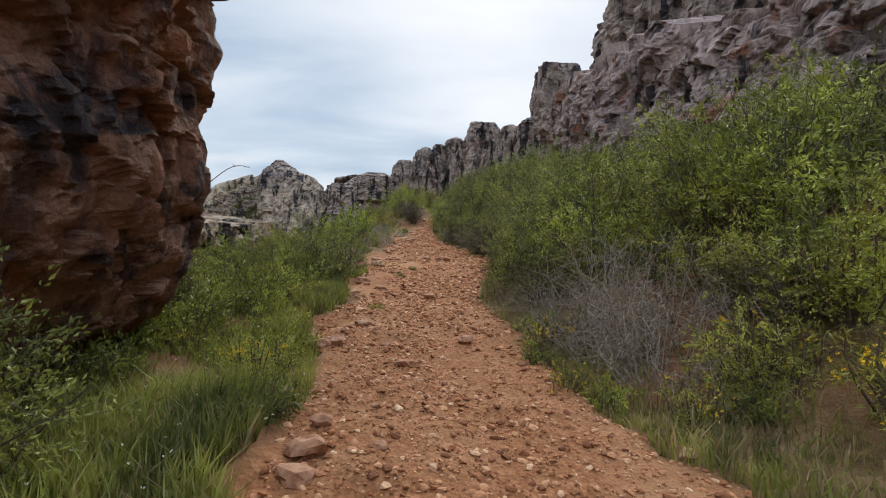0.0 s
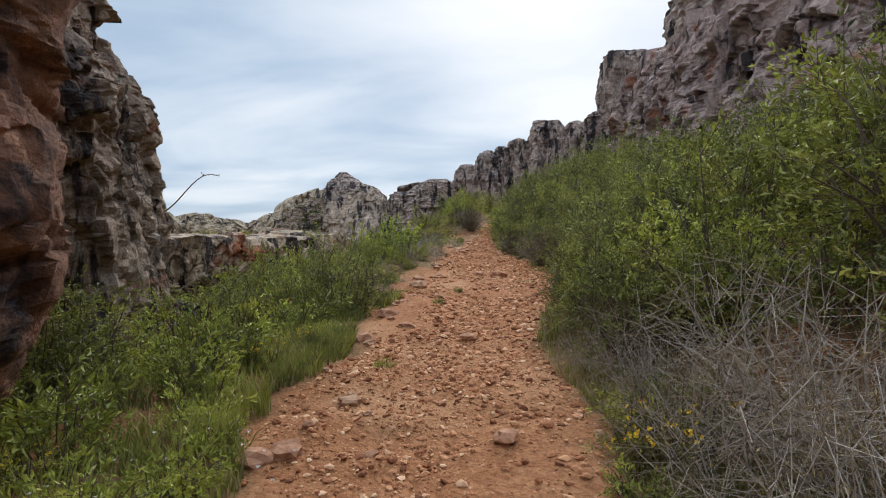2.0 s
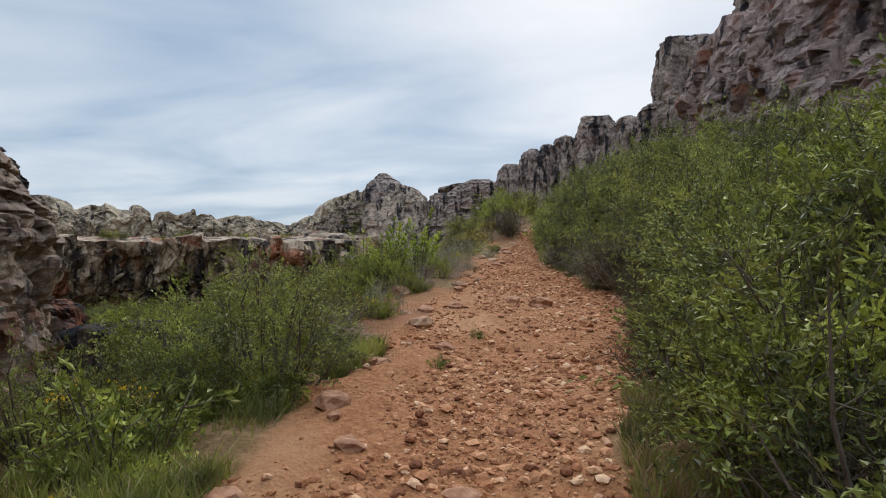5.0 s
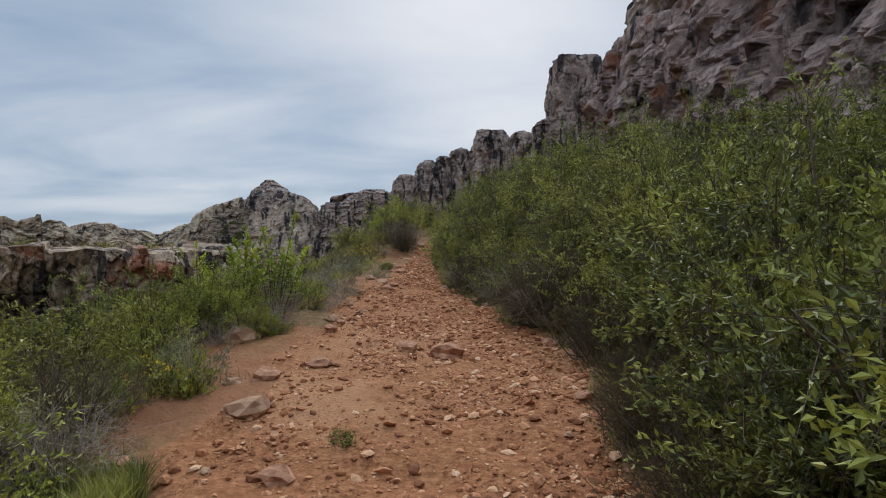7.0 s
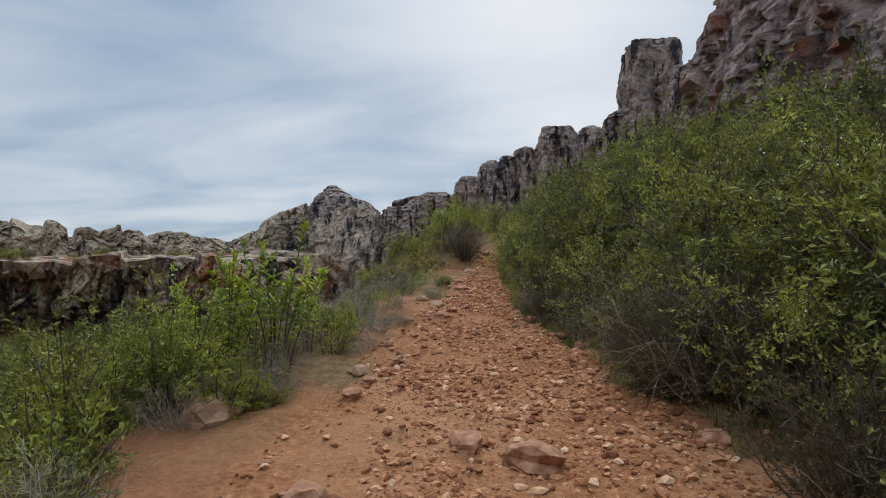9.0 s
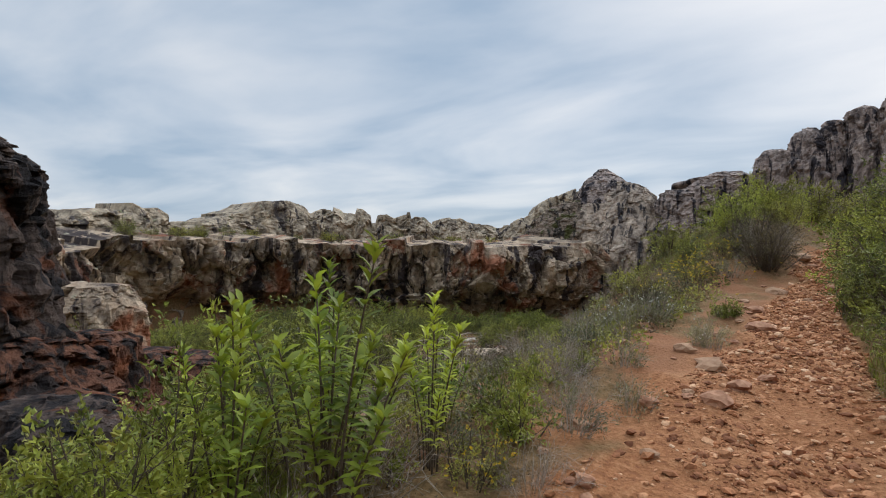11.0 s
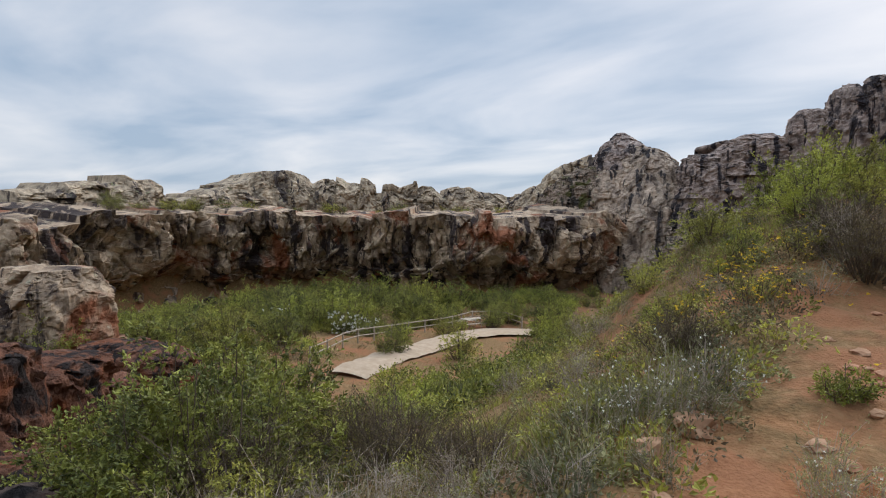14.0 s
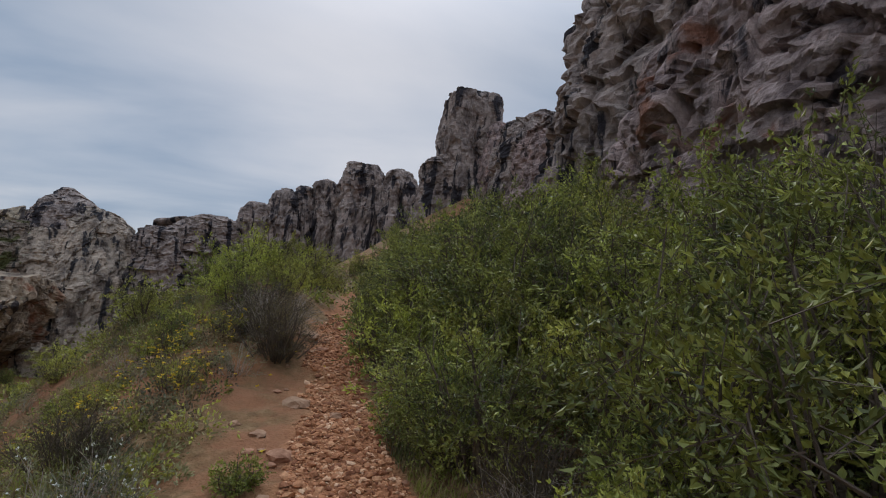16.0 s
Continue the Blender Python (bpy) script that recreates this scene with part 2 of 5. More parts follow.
def leaf_material(name, a, b, old, gloss=0.5, through=0.18):
    m, n, l, p = material(name)
    g = n.new("ShaderNodeNewGeometry")
    col = ramp_node(n, l, g.outputs["Random Per Island"], [(0.0, a), (0.62, b), (0.93, b), (1.0, old)])
    o = n.new("ShaderNodeObjectInfo")
    hsv = n.new("ShaderNodeHueSaturation")
    mr = n.new("ShaderNodeMapRange")
    mr.inputs["To Min"].default_value, mr.inputs["To Max"].default_value = 0.72, 1.25
    l.new(o.outputs["Random"], mr.inputs["Value"]); l.new(mr.outputs[0], hsv.inputs["Value"])
    # yellow-green sunlit tips and dull shaded interiors put into the leaf colour, in clumps
    clump = mask_node(n, l, noise_node(n, l, 1.3, 4, 0.65), 0.36, 0.64)
    sunlit = mix_node(n, l, 0.45, col, tuple(min(0.6, 1.5 * v) for v in (b[0] * 1.18, b[1] * 1.08, b[2] * 0.65)))
    shaded = mix_node(n, l, 0.62, col, tuple(0.42 * v for v in a))
    l.new(mix_node(n, l, clump, shaded, sunlit), hsv.inputs["Color"])
    l.new(hsv.outputs[0], p.inputs["Base Color"])
    p.inputs["Roughness"].default_value = gloss
    p.inputs["Specular IOR Level"].default_value = 0.3
    t = n.new("ShaderNodeBsdfTranslucent")
    l.new(hsv.outputs[0], t.inputs["Color"])
    mx = n.new("ShaderNodeMixShader"); mx.inputs[0].default_value = through
    l.new(p.outputs[0], mx.inputs[1]); l.new(t.outputs[0], mx.inputs[2])
    l.new(mx.outputs[0], n["Material Output"].inputs["Surface"])
    return m


def plain_material(name, a, b, scale, rough=0.85, bump=0.4, dist=0.01, stretch=None):
    m, n, l, p = material(name)
    f = noise_node(n, l, scale, 6, 0.6, stretch)
    l.new(ramp_node(n, l, f, [(0.3, a), (0.7, b)]), p.inputs["Base Color"])
    p.inputs["Roughness"].default_value = rough
    p.inputs["Specular IOR Level"].default_value = 0.25
    l.new(bump_node(n, l, f, bump, dist), p.inputs["Normal"])
    return m


def ground_material():
    m, n, l, p = material("earth")
    at = n.new("ShaderNodeAttribute"); at.attribute_name = "bare"
    big = noise_node(n, l, 0.7, 5, 0.6)
    small = noise_node(n, l, 16, 8, 0.7)
    red = ramp_node(n, l, small, [(0.28, (0.16, 0.060, 0.025)), (0.5, (0.31, 0.130, 0.056)), (0.74, (0.47, 0.235, 0.115))])
    red = mix_node(n, l, mask_node(n, l, big, 0.45, 0.7), red, mix_node(n, l, small, (0.31, 0.145, 0.068), (0.48, 0.255, 0.13)))
    turf = ramp_node(n, l, noise_node(n, l, 7, 8, 0.7), [(0.3, (0.085, 0.058, 0.024)), (0.5, (0.185, 0.112, 0.050)), (0.72, (0.33, 0.205, 0.108))])
    turf = mix_node(n, l, mask_node(n, l, noise_node(n, l, 0.45, 6, 0.65), 0.46, 0.62), turf, mix_node(n, l, small, (0.18, 0.075, 0.036), (0.36, 0.17, 0.085)))
    l.new(mix_node(n, l, at.outputs["Fac"], turf, red), p.inputs["Base Color"])
    p.inputs["Roughness"].default_value = 0.95
    p.inputs["Specular IOR Level"].default_value = 0.15
    vor = n.new("ShaderNodeTexVoronoi"); vor.inputs["Scale"].default_value = 30
    g = n.new("ShaderNodeNewGeometry"); l.new(g.outputs["Position"], vor.inputs["Vector"])
    b = bump_node(n, l, vor.outputs["Distance"], 0.6, 0.02)
    l.new(bump_node(n, l, small, 0.7, 0.03, b), p.inputs["Normal"])
    return m


M_EARTH = ground_material()
M_BOULDER = rock_material("red_brown_rock", (0.44, 0.24, 0.155), (0.20, 0.088, 0.060), (0.030, 0.022, 0.026), (0.42, 0.16, 0.065), 2.2, 0.485, 0.54, bump=1.1, flow=1.3, edge=0.16)
M_OUTCROP = rock_material("brown_grey_rock", (0.52, 0.41, 0.32), (0.25, 0.165, 0.125), (0.04, 0.03, 0.03), (0.30, 0.12, 0.06), 1.6, 0.52, 0.57, (0.40, 0.38, 0.30))
M_BROW = rock_material("purple_grey_rock", (0.56, 0.43, 0.39), (0.30, 0.215, 0.20), (0.065, 0.05, 0.052), (0.36, 0.16, 0.10), 2.2, 0.56, 0.56)
M_RUST = rock_material("rust_red_rock", (0.27, 0.125, 0.075), (0.12, 0.048, 0.030), (0.026, 0.018, 0.016), (0.30, 0.10, 0.042), 2.0, 0.48, 0.52, bump=1.3)
M_CLIFF = rock_material("pale_quarry_rock", (0.60, 0.48, 0.35), (0.34, 0.24, 0.165), (0.050, 0.036, 0.033), (0.34, 0.125, 0.06), 8.0, 0.50, 0.525, (0.42, 0.38, 0.27), 0.8)
M_TERRACE = rock_material("pale_terrace_rock", (0.60, 0.50, 0.37), (0.36, 0.28, 0.20), (0.07, 0.055, 0.05), (0.36, 0.17, 0.09), 6.0, 0.54, 0.66, (0.30, 0.30, 0.18), 1.0)
M_PEAK = rock_material("grey_limestone", (0.62, 0.51, 0.41), (0.33, 0.255, 0.20), (0.045, 0.04, 0.042), (0.27, 0.15, 0.09), 6.0, 0.525, 0.60, (0.42, 0.39, 0.30), 0.8)
M_RIDGE = rock_material("dark_limestone", (0.52, 0.43, 0.38), (0.25, 0.19, 0.17), (0.035, 0.03, 0.034), (0.20, 0.11, 0.075), 5.0, 0.51, 0.63, bump=0.8)
M_SLOPE = rock_material("scrubby_rock", (0.42, 0.33, 0.26), (0.20, 0.15, 0.115), (0.045, 0.04, 0.035), (0.13, 0.13, 0.045), 3.0, 0.52, 0.53, (0.17, 0.16, 0.06), 1.3)
M_DARKROCK = rock_material("dark_brown_rock", (0.17, 0.125, 0.105), (0.065, 0.043, 0.036), (0.016, 0.013, 0.014), (0.20, 0.07, 0.032), 2.2, 0.47, 0.55, bump=1.3)
M_STONE = plain_material("trail_stone", (0.20, 0.080, 0.042), (0.50, 0.27, 0.16), 14, 0.9, 0.5, 0.01)
M_PALE = plain_material("pale_stone", (0.25, 0.125, 0.070), (0.47, 0.295, 0.18), 9, 0.9, 0.6, 0.02)
M_SAND = plain_material("pale_sand", (0.33, 0.245, 0.165), (0.44, 0.345, 0.25), 3, 0.95, 0.2, 0.02)
M_WOOD = plain_material("weathered_timber", (0.26, 0.21, 0.16), (0.50, 0.43, 0.34), 6, 0.8, 0.4, 0.01, (1, 1, 0.2))
M_BARK = plain_material("bark", (0.07, 0.05, 0.035), (0.16, 0.12, 0.09), 30, 0.9, 0.5, 0.01)
M_TWIG = plain_material("dead_twig", (0.23, 0.185, 0.15), (0.50, 0.42, 0.345), 18, 0.9, 0.3, 0.005)
L_BRIGHT = leaf_material("bright_leaf", (0.10, 0.135, 0.024), (0.40, 0.44, 0.090), (0.42, 0.35, 0.10))
L_DARK = leaf_material("dark_leaf", (0.055, 0.072, 0.024), (0.27, 0.295, 0.080), (0.34, 0.28, 0.09))
L_OLIVE = leaf_material("olive_leaf", (0.10, 0.10, 0.026), (0.40, 0.375, 0.095), (0.42, 0.31, 0.09))
L_GREY = leaf_material("grey_leaf", (0.12, 0.13, 0.070), (0.26, 0.26, 0.155), (0.30, 0.26, 0.18))
L_BROWN = leaf_material("dry_leaf", (0.10, 0.08, 0.05), (0.25, 0.195, 0.125), (0.25, 0.19, 0.12), 0.8, 0.1)
L_FRESH = leaf_material("fresh_leaf", (0.17, 0.25, 0.025), (0.36, 0.46, 0.055), (0.42, 0.50, 0.09), 0.5, 0.40)
L_HEATH = leaf_material("heath_leaf", (0.045, 0.040, 0.024), (0.135, 0.110, 0.058), (0.20, 0.15, 0.08), 0.8, 0.1)
L_GRASS = leaf_material("grass", (0.075, 0.10, 0.022), (0.26, 0.275, 0.078), (0.38, 0.31, 0.15), 0.6, 0.3)
L_STRAW = leaf_material("straw", (0.20, 0.16, 0.085), (0.34, 0.27, 0.16), (0.40, 0.34, 0.24), 0.7, 0.25)
M_YELLOW = plain_material("yellow_petal", (0.70, 0.45, 0.02), (0.85, 0.62, 0.05), 40, 0.6, 0.0)
M_WHITE = plain_material("white_petal", (0.70, 0.70, 0.62), (0.85, 0.85, 0.80), 40, 0.6, 0.0)


# ---- building helpers ----
def mesh_object(name, verts, faces, mat, parent=None, label="", smooth=False):
    me = bpy.data.meshes.new(name)
    me.from_pydata([tuple(v) for v in np.asarray(verts, float).tolist()], [], faces if isinstance(faces, list) else faces.tolist())
    me.materials.append(mat)
    if smooth:
        me.polygons.foreach_set("use_smooth", np.ones(len(me.polygons), bool))
    me.update()
    ob = new(name, me)
    if parent is not None:
        ob.parent = parent
    if label:
        ob["label"] = label
    return ob


def part(name, bm, mat, parent, label=""):
    me = bpy.data.meshes.new(name)
    bm.to_mesh(me)
    bm.free()
    me.materials.append(mat)
    ob = new(name, me)
    ob.parent = parent
    if label:
        ob["label"] = label
    return ob


def grid_faces(nu, nv, wrap=False):
    """Faces of a grid of nu columns by nv rows, row after row."""
    i = np.arange(nu if wrap else nu - 1)
    j = np.arange(nv - 1)
    a = (j[:, None] * nu + i[None, :]).ravel()
    b = (j[:, None] * nu + (i[None, :] + 1) % nu).ravel()
    return np.stack([a, b, b + nu, a + nu], 1)


def rocky(x, y, z, size, amp, tall=1.0, seed=0):
    """How far a rock face stands out: big forms, blocks with cracks, and grit. tall stretches the blocks upward."""
    s = seed * 13.7
    big = fbm(x / size * 0.5 + s, y / size * 0.5, z / size * 0.5 / tall ** 0.5, 3)
    wx, wy, wz = x + 0.25 * size * vn3(x / size, y / size, z / size + s), y + 0.25 * size * vn3(x / size + 9, y / size, z / size), z + 0.25 * size * vn3(x / size, y / size + 9, z / size)
    v1, e1 = cells(wx / size + s, wy / size, wz / size / tall)
    v2, e2 = cells(wx / size * 2.6, wy / size * 2.6 + s, wz / size * 2.6 / tall ** 0.7)
    v3, e3 = cells(wx / size * 6.5, wy / size * 6.5 + s, wz / size * 6.5 / tall ** 0.5)
    ridge = 1 - 2 * np.abs(fbm(x / size * 1.3 + s, y / size * 1.3, z / size * 0.9 / tall, 4))
    grit = fbm(x / size * 9, y / size * 9, z / size * 9 + s, 3)
    bed = vn3(x / size * 0.25, y / size * 0.25, z / size * 3.2 + s)
    return amp * (0.85 * big + 0.50 * v1 - 0.22 * np.exp(-e1 / 0.035) + 0.30 * v2 - 0.14 * np.exp(-e2 / 0.05) + 0.13 * v3 + 0.22 * ridge + 0.16 * bed + 0.07 * grit)


def smooth_line(knots, n):
    """n points evenly along a curve through the knots (any number of columns)."""
    k = np.array(knots, float)
    p = np.vstack([2 * k[0] - k[1], k, 2 * k[-1] - k[-2]])
    pts = []
    for i in range(1, len(p) - 2):
        for t in np.linspace(0, 1, 40, endpoint=False):
            a, b, c, d = p[i - 1:i + 3]
            pts.append(0.5 * (2 * b + (c - a) * t + (2 * a - 5 * b + 4 * c - d) * t * t + (3 * b - a - 3 * c + d) * t ** 3))
    pts = np.vstack([pts, k[-1]])
    s = np.r_[0, np.cumsum(np.hypot(*np.diff(pts[:, :2], axis=0).T))]
    u = np.linspace(0, s[-1], n)
    return np.stack([np.interp(u, s, pts[:, c]) for c in range(k.shape[1])], 1)


def rock_wall(name, knots, mat, nu, nv, lean=1.0, size=3.0, amp=0.8, tall=1.6, top=0.0, depth=8.0, seed=0, rise=0.0, undercut=0.0):
    """A cliff along knots of (x, y, foot, head); it faces to the right of the way along them. top: unevenness of its edge."""
    c = smooth_line(knots, nu)
    t = np.gradient(c[:, :2], axis=0)
    t /= np.linalg.norm(t, axis=1)[:, None] + 1e-9
    nrm = np.stack([t[:, 1], -t[:, 0]], 1)
    s = np.r_[0, np.cumsum(np.hypot(*np.diff(c[:, :2], axis=0).T))]
    v1, _ = cells(s / (size * 1.3) + seed, np.zeros(nu) + seed, np.zeros(nu))
    head = c[:, 3] + top * (0.8 * v1 + 0.7 * fbm(s / size, np.zeros(nu) + seed, np.zeros(nu), 4))
    v = np.linspace(0, 1, nv)
    cap = max(6, nv // 6)
    face = v[:, None]
    z = c[:, 2][None, :] + face * (head - c[:, 2])[None, :]
    out = -lean * face ** 1.5 - undercut * np.exp(-((face - 0.18) / 0.20) ** 2) + 0 * z
    x, y = c[:, 0][None, :] + nrm[:, 0][None, :] * out, c[:, 1][None, :] + nrm[:, 1][None, :] * out
    d = rocky(x, y, z, size, amp, tall, seed) * np.minimum(1, 0.35 + 4 * (1 - face)) 
    x, y = x + nrm[:, 0][None, :] * d, y + nrm[:, 1][None, :] * d
    # the top surface behind the edge
    b = (np.linspace(0, 1, cap + 1)[1:, None] ** 1.6) * depth
    xb, yb = x[-1][None, :] - nrm[:, 0][None, :] * b, y[-1][None, :] - nrm[:, 1][None, :] * b
    zb = z[-1][None, :] + rise * b + 0.12 * amp * fbm(xb / size, yb / size, zb0(xb), 3) * np.minimum(1, b)
    zb[-1] = np.minimum(zb[-1], c[:, 2]) - 1.0
    xs, ys, zs = np.vstack([x, xb]), np.vstack([y, yb]), np.vstack([z, zb])
    return mesh_object(name, np.stack([xs, ys, zs], -1).reshape(-1, 3), grid_faces(nu, nv + cap), mat)


def zb0(a):
    return np.zeros_like(a)


def rock_stack(name, at, rx, ry, profile, mat, nu=120, nv=90, square=3.0, turn=0.0, size=1.5, amp=0.3, tall=1.3, seed=0):
    """A free-standing rock. profile: rows of (height, share of the width, shift x, shift y) from foot to head."""
    p = np.array(profile, float)
    z = np.interp(np.linspace(0, 1, nv), np.linspace(0, 1, len(p)), p[:, 0])
    sc, sx, sy = (np.interp(z, p[:, 0], p[:, k]) for k in (1, 2, 3))
    a = np.linspace(0, 2 * np.pi, nu, endpoint=False)
    ca, sa = np.cos(a), np.sin(a)
    r = (np.abs(ca) ** square + np.abs(sa) ** square) ** (-1 / square)
    ux, uy = rx * r * ca, ry * r * sa
    ct, st = math.cos(radians(turn)), math.sin(radians(turn))
    ux, uy = ux * ct - uy * st, ux * st + uy * ct
    x = at[0] + sc[:, None] * ux[None, :] + sx[:, None]
    y = at[1] + sc[:, None] * uy[None, :] + sy[:, None]
    zz = z[:, None] + 0 * x
    d = rocky(x, y, zz, size, amp, tall, seed)
    ln = np.hypot(ux, uy)
    x, y = x + d * (ux / ln)[None, :], y + d * (uy / ln)[None, :]
    zz = zz + 0.25 * amp * fbm(x / size, y / size, zz / size, 3) * step(0.6, 1.0, np.linspace(0, 1, nv))[:, None]
    # close the top with shrinking rings
    rings = []
    cx, cy = x[-1].mean(), y[-1].mean()
    for k in np.linspace(0.86, 0.02, 10):
        xr, yr = cx + (x[-1] - cx) * k, cy + (y[-1] - cy) * k
        rings.append((xr, yr, zz[-1] + 0.3 * amp * (1 - k) + 0.35 * amp * fbm(xr / size * 1.5, yr / size * 1.5, 0 * xr + seed, 3) * (1 - k)))
    x, y, zz = (np.vstack([q] + [g[i] for g in rings]) for i, q in enumerate((x, y, zz)))
    return mesh_object(name, np.stack([x, y, zz], -1).reshape(-1, 3), grid_faces(nu, nv + 10, True), mat)


def tube(points, r0, r1, sides=5):
    """Vertices and faces of a tapering stem along points."""
    p = np.array(points, float)
    n = len(p)
    d = np.gradient(p, axis=0)
    d /= np.linalg.norm(d, axis=1)[:, None] + 1e-9
    ref = np.where(np.abs(d[:, 2:3]) > 0.9, np.array([[1.0, 0, 0]]), np.array([[0, 0, 1.0]]))
    u = np.cross(d, ref); u /= np.linalg.norm(u, axis=1)[:, None] + 1e-9
    w = np.cross(d, u)
    a = np.linspace(0, 2 * np.pi, sides, endpoint=False)
    r = np.linspace(r0, r1, n)[:, None, None]
    v = p[:, None, :] + r * (np.cos(a)[None, :, None] * u[:, None, :] + np.sin(a)[None, :, None] * w[:, None, :])
    return v.reshape(-1, 3), grid_faces(sides, n, True)


class Bag:
    """Collects pieces into one mesh."""

    def __init__(self):
        self.v, self.f, self.n = [], [], 0

    def add(self, v, f):
        self.v.append(v); self.f.extend((np.asarray(f) + self.n).tolist()); self.n += len(v)

    def make(self, name, mat, parent=None, label="", smooth=False):
        return mesh_object(name, np.vstack(self.v), self.f, mat, parent, label, smooth)


def leaves(rs, pos, way, length, width, fold=0.25):
    """Folded leaves, two triangles each side of the rib: base, sides, tip."""
    n = len(pos)
    way = way / (np.linalg.norm(way, axis=1)[:, None] + 1e-9)
    side = np.cross(way, rs.normal(size=(n, 3)))
    side /= np.linalg.norm(side, axis=1)[:, None] + 1e-9
    up = np.cross(side, way)
    ln = (length * rs.uniform(0.6, 1.25, n))[:, None]
    wd = (width * rs.uniform(0.7, 1.2, n))[:, None]
    mid = pos + way * ln * 0.45
    v = np.stack([pos, mid + side * wd * 0.5 + up * wd * fold, pos + way * ln - up * wd * fold, mid - side * wd * 0.5 + up * wd * fold], 1).reshape(-1, 3)
    k = np.arange(n)[:, None] * 4
    return v, np.concatenate([k + [0, 1, 2], k + [0, 2, 3]], 0)


def shrub(name, seed, high, wide, stems, twigs, per_twig, leaf, width, mat, wood=None, reach=0.30, low=0.15, upright=0.35, flowers=None, label="", category="shrub"):
    """A bush: tapered stems and twigs under one Empty, with leaves clustered along the twigs."""
    rs = np.random.RandomState(seed)
    root = new(name)
    wood_bag = Bag()
    lp, lw = [], []
    tips = []
    for _ in range(stems):
        a, rad = rs.uniform(0, 2 * np.pi), wide * 0.5 * math.sqrt(rs.uniform(0.02, 1))
        top = high * (1 - 0.45 * (rad / (wide * 0.5)) ** 2) * rs.uniform(0.62, 1.05)
        foot = np.array([math.cos(a), math.sin(a), 0]) * rad * 0.25
        end = np.array([math.cos(a) * rad, math.sin(a) * rad, top])
        bend = rs.normal(0, 0.06 * high, 3)
        t = np.linspace(0, 1, 4)[:, None]
        line = foot + (end - foot) * t + bend * np.sin(np.pi * t) + np.array([0, 0, -0.12]) * (1 - t)
        v, f = tube(line, *((0.004 + 0.003 * high, 0.0015) if wood else (0.008 + 0.008 * high, 0.003)), 4)
        wood_bag.add(v, f)
        for _ in range(twigs):
            q = rs.uniform(low, 1.0)
            p0 = foot + (end - foot) * q + bend * math.sin(math.pi * q)
            w = (end - foot) / high * upright + rs.normal(0, 0.55, 3) + np.array([math.cos(a), math.sin(a), 0]) * 0.3
            w /= np.linalg.norm(w)
            ln = reach * rs.uniform(0.5, 1.2) * (0.5 + 0.6 * high)
            p1 = p0 + w * ln
            p1[2] = max(p1[2], 0.05)
            v, f = tube([p0, p1], 0.0022 if wood else 0.004, 0.001, 3)
            wood_bag.add(v, f)
            tips.append(p1)
            if per_twig:
                u = rs.uniform(0.2, 1.0, per_twig)[:, None]
                lp.append(p0 + (p1 - p0) * u + rs.normal(0, 0.02, (per_twig, 3)))
                lw.append(w + rs.normal(0, 0.75, (per_twig, 3)) + np.array([0, 0, 0.25]))
    wood_bag.make("branchwork", wood or M_BARK, root, "thin brown branching stems")
    if lp:
        v, f = leaves(rs, np.vstack(lp), np.vstack(lw), leaf, width)
        mesh_object("foliage", v, f, mat, root)
    if flowers:
        fm, count, sz = flowers
        bag = Bag()
        for k in rs.choice(len(tips), min(count, len(tips)), replace=False):
            for _ in range(3):
                c = tips[k] + rs.normal(0, 0.03, 3) + [0, 0, 0.03]
                v, f = leaves(rs, np.repeat(c[None], 6, 0), rs.normal(size=(6, 3)) + [0, 0, 0.4], sz, sz * 0.8)
                bag.add(v, f)
        bag.make("blossom", fm, root, "small open blossoms")
    return tagged(root, label, category)


def sapling(seed, high, shoots, wide):
    """Straight fresh shoots with long leaves in spirals, crowded into a bright head at each tip."""
    r = np.random.RandomState(seed)
    root = new("sapling")
    for _ in range(shoots):
        a, q = r.uniform(0, 2 * np.pi), math.sqrt(r.rand())
        h = high * r.uniform(0.5, 1.12) * (1 - 0.25 * q)
        foot = np.array([math.cos(a), math.sin(a), 0]) * wide * 0.25 * q
        end = np.array([math.cos(a) * wide * q, math.sin(a) * wide * q, h])
        t = np.linspace(0, 1, 6)[:, None]
        line = foot + (end - foot) * t + np.array([0, 0, -0.1]) * (1 - t) - 0.10 * wide * np.array([math.cos(a), math.sin(a), 0]) * np.sin(np.pi * t)
        v, f = tube(line, 0.010, 0.004, 5)
        mesh_object("stem", v, f, M_BARK, root, "thin upright brown shoot")
        n = 34
        u = np.sort(r.uniform(0.30, 1.0, n)) ** 0.6
        turn = np.arange(n) * 2.4 + a
        rise = 0.15 + 1.5 * u ** 4
        way = np.stack([np.cos(turn), np.sin(turn), rise], 1) + r.normal(0, 0.12, (n, 3))
        pos = np.stack([np.interp(u, t[:, 0], line[:, c]) for c in range(3)], 1)
        v, f = broad_leaves(r, pos, way, 0.115, 0.040)
        mesh_object("shoot_leaves", v, f, L_FRESH, root, smooth=True)
    return tagged(root, "fresh green sapling with large soft leaves in upright heads", "sapling")


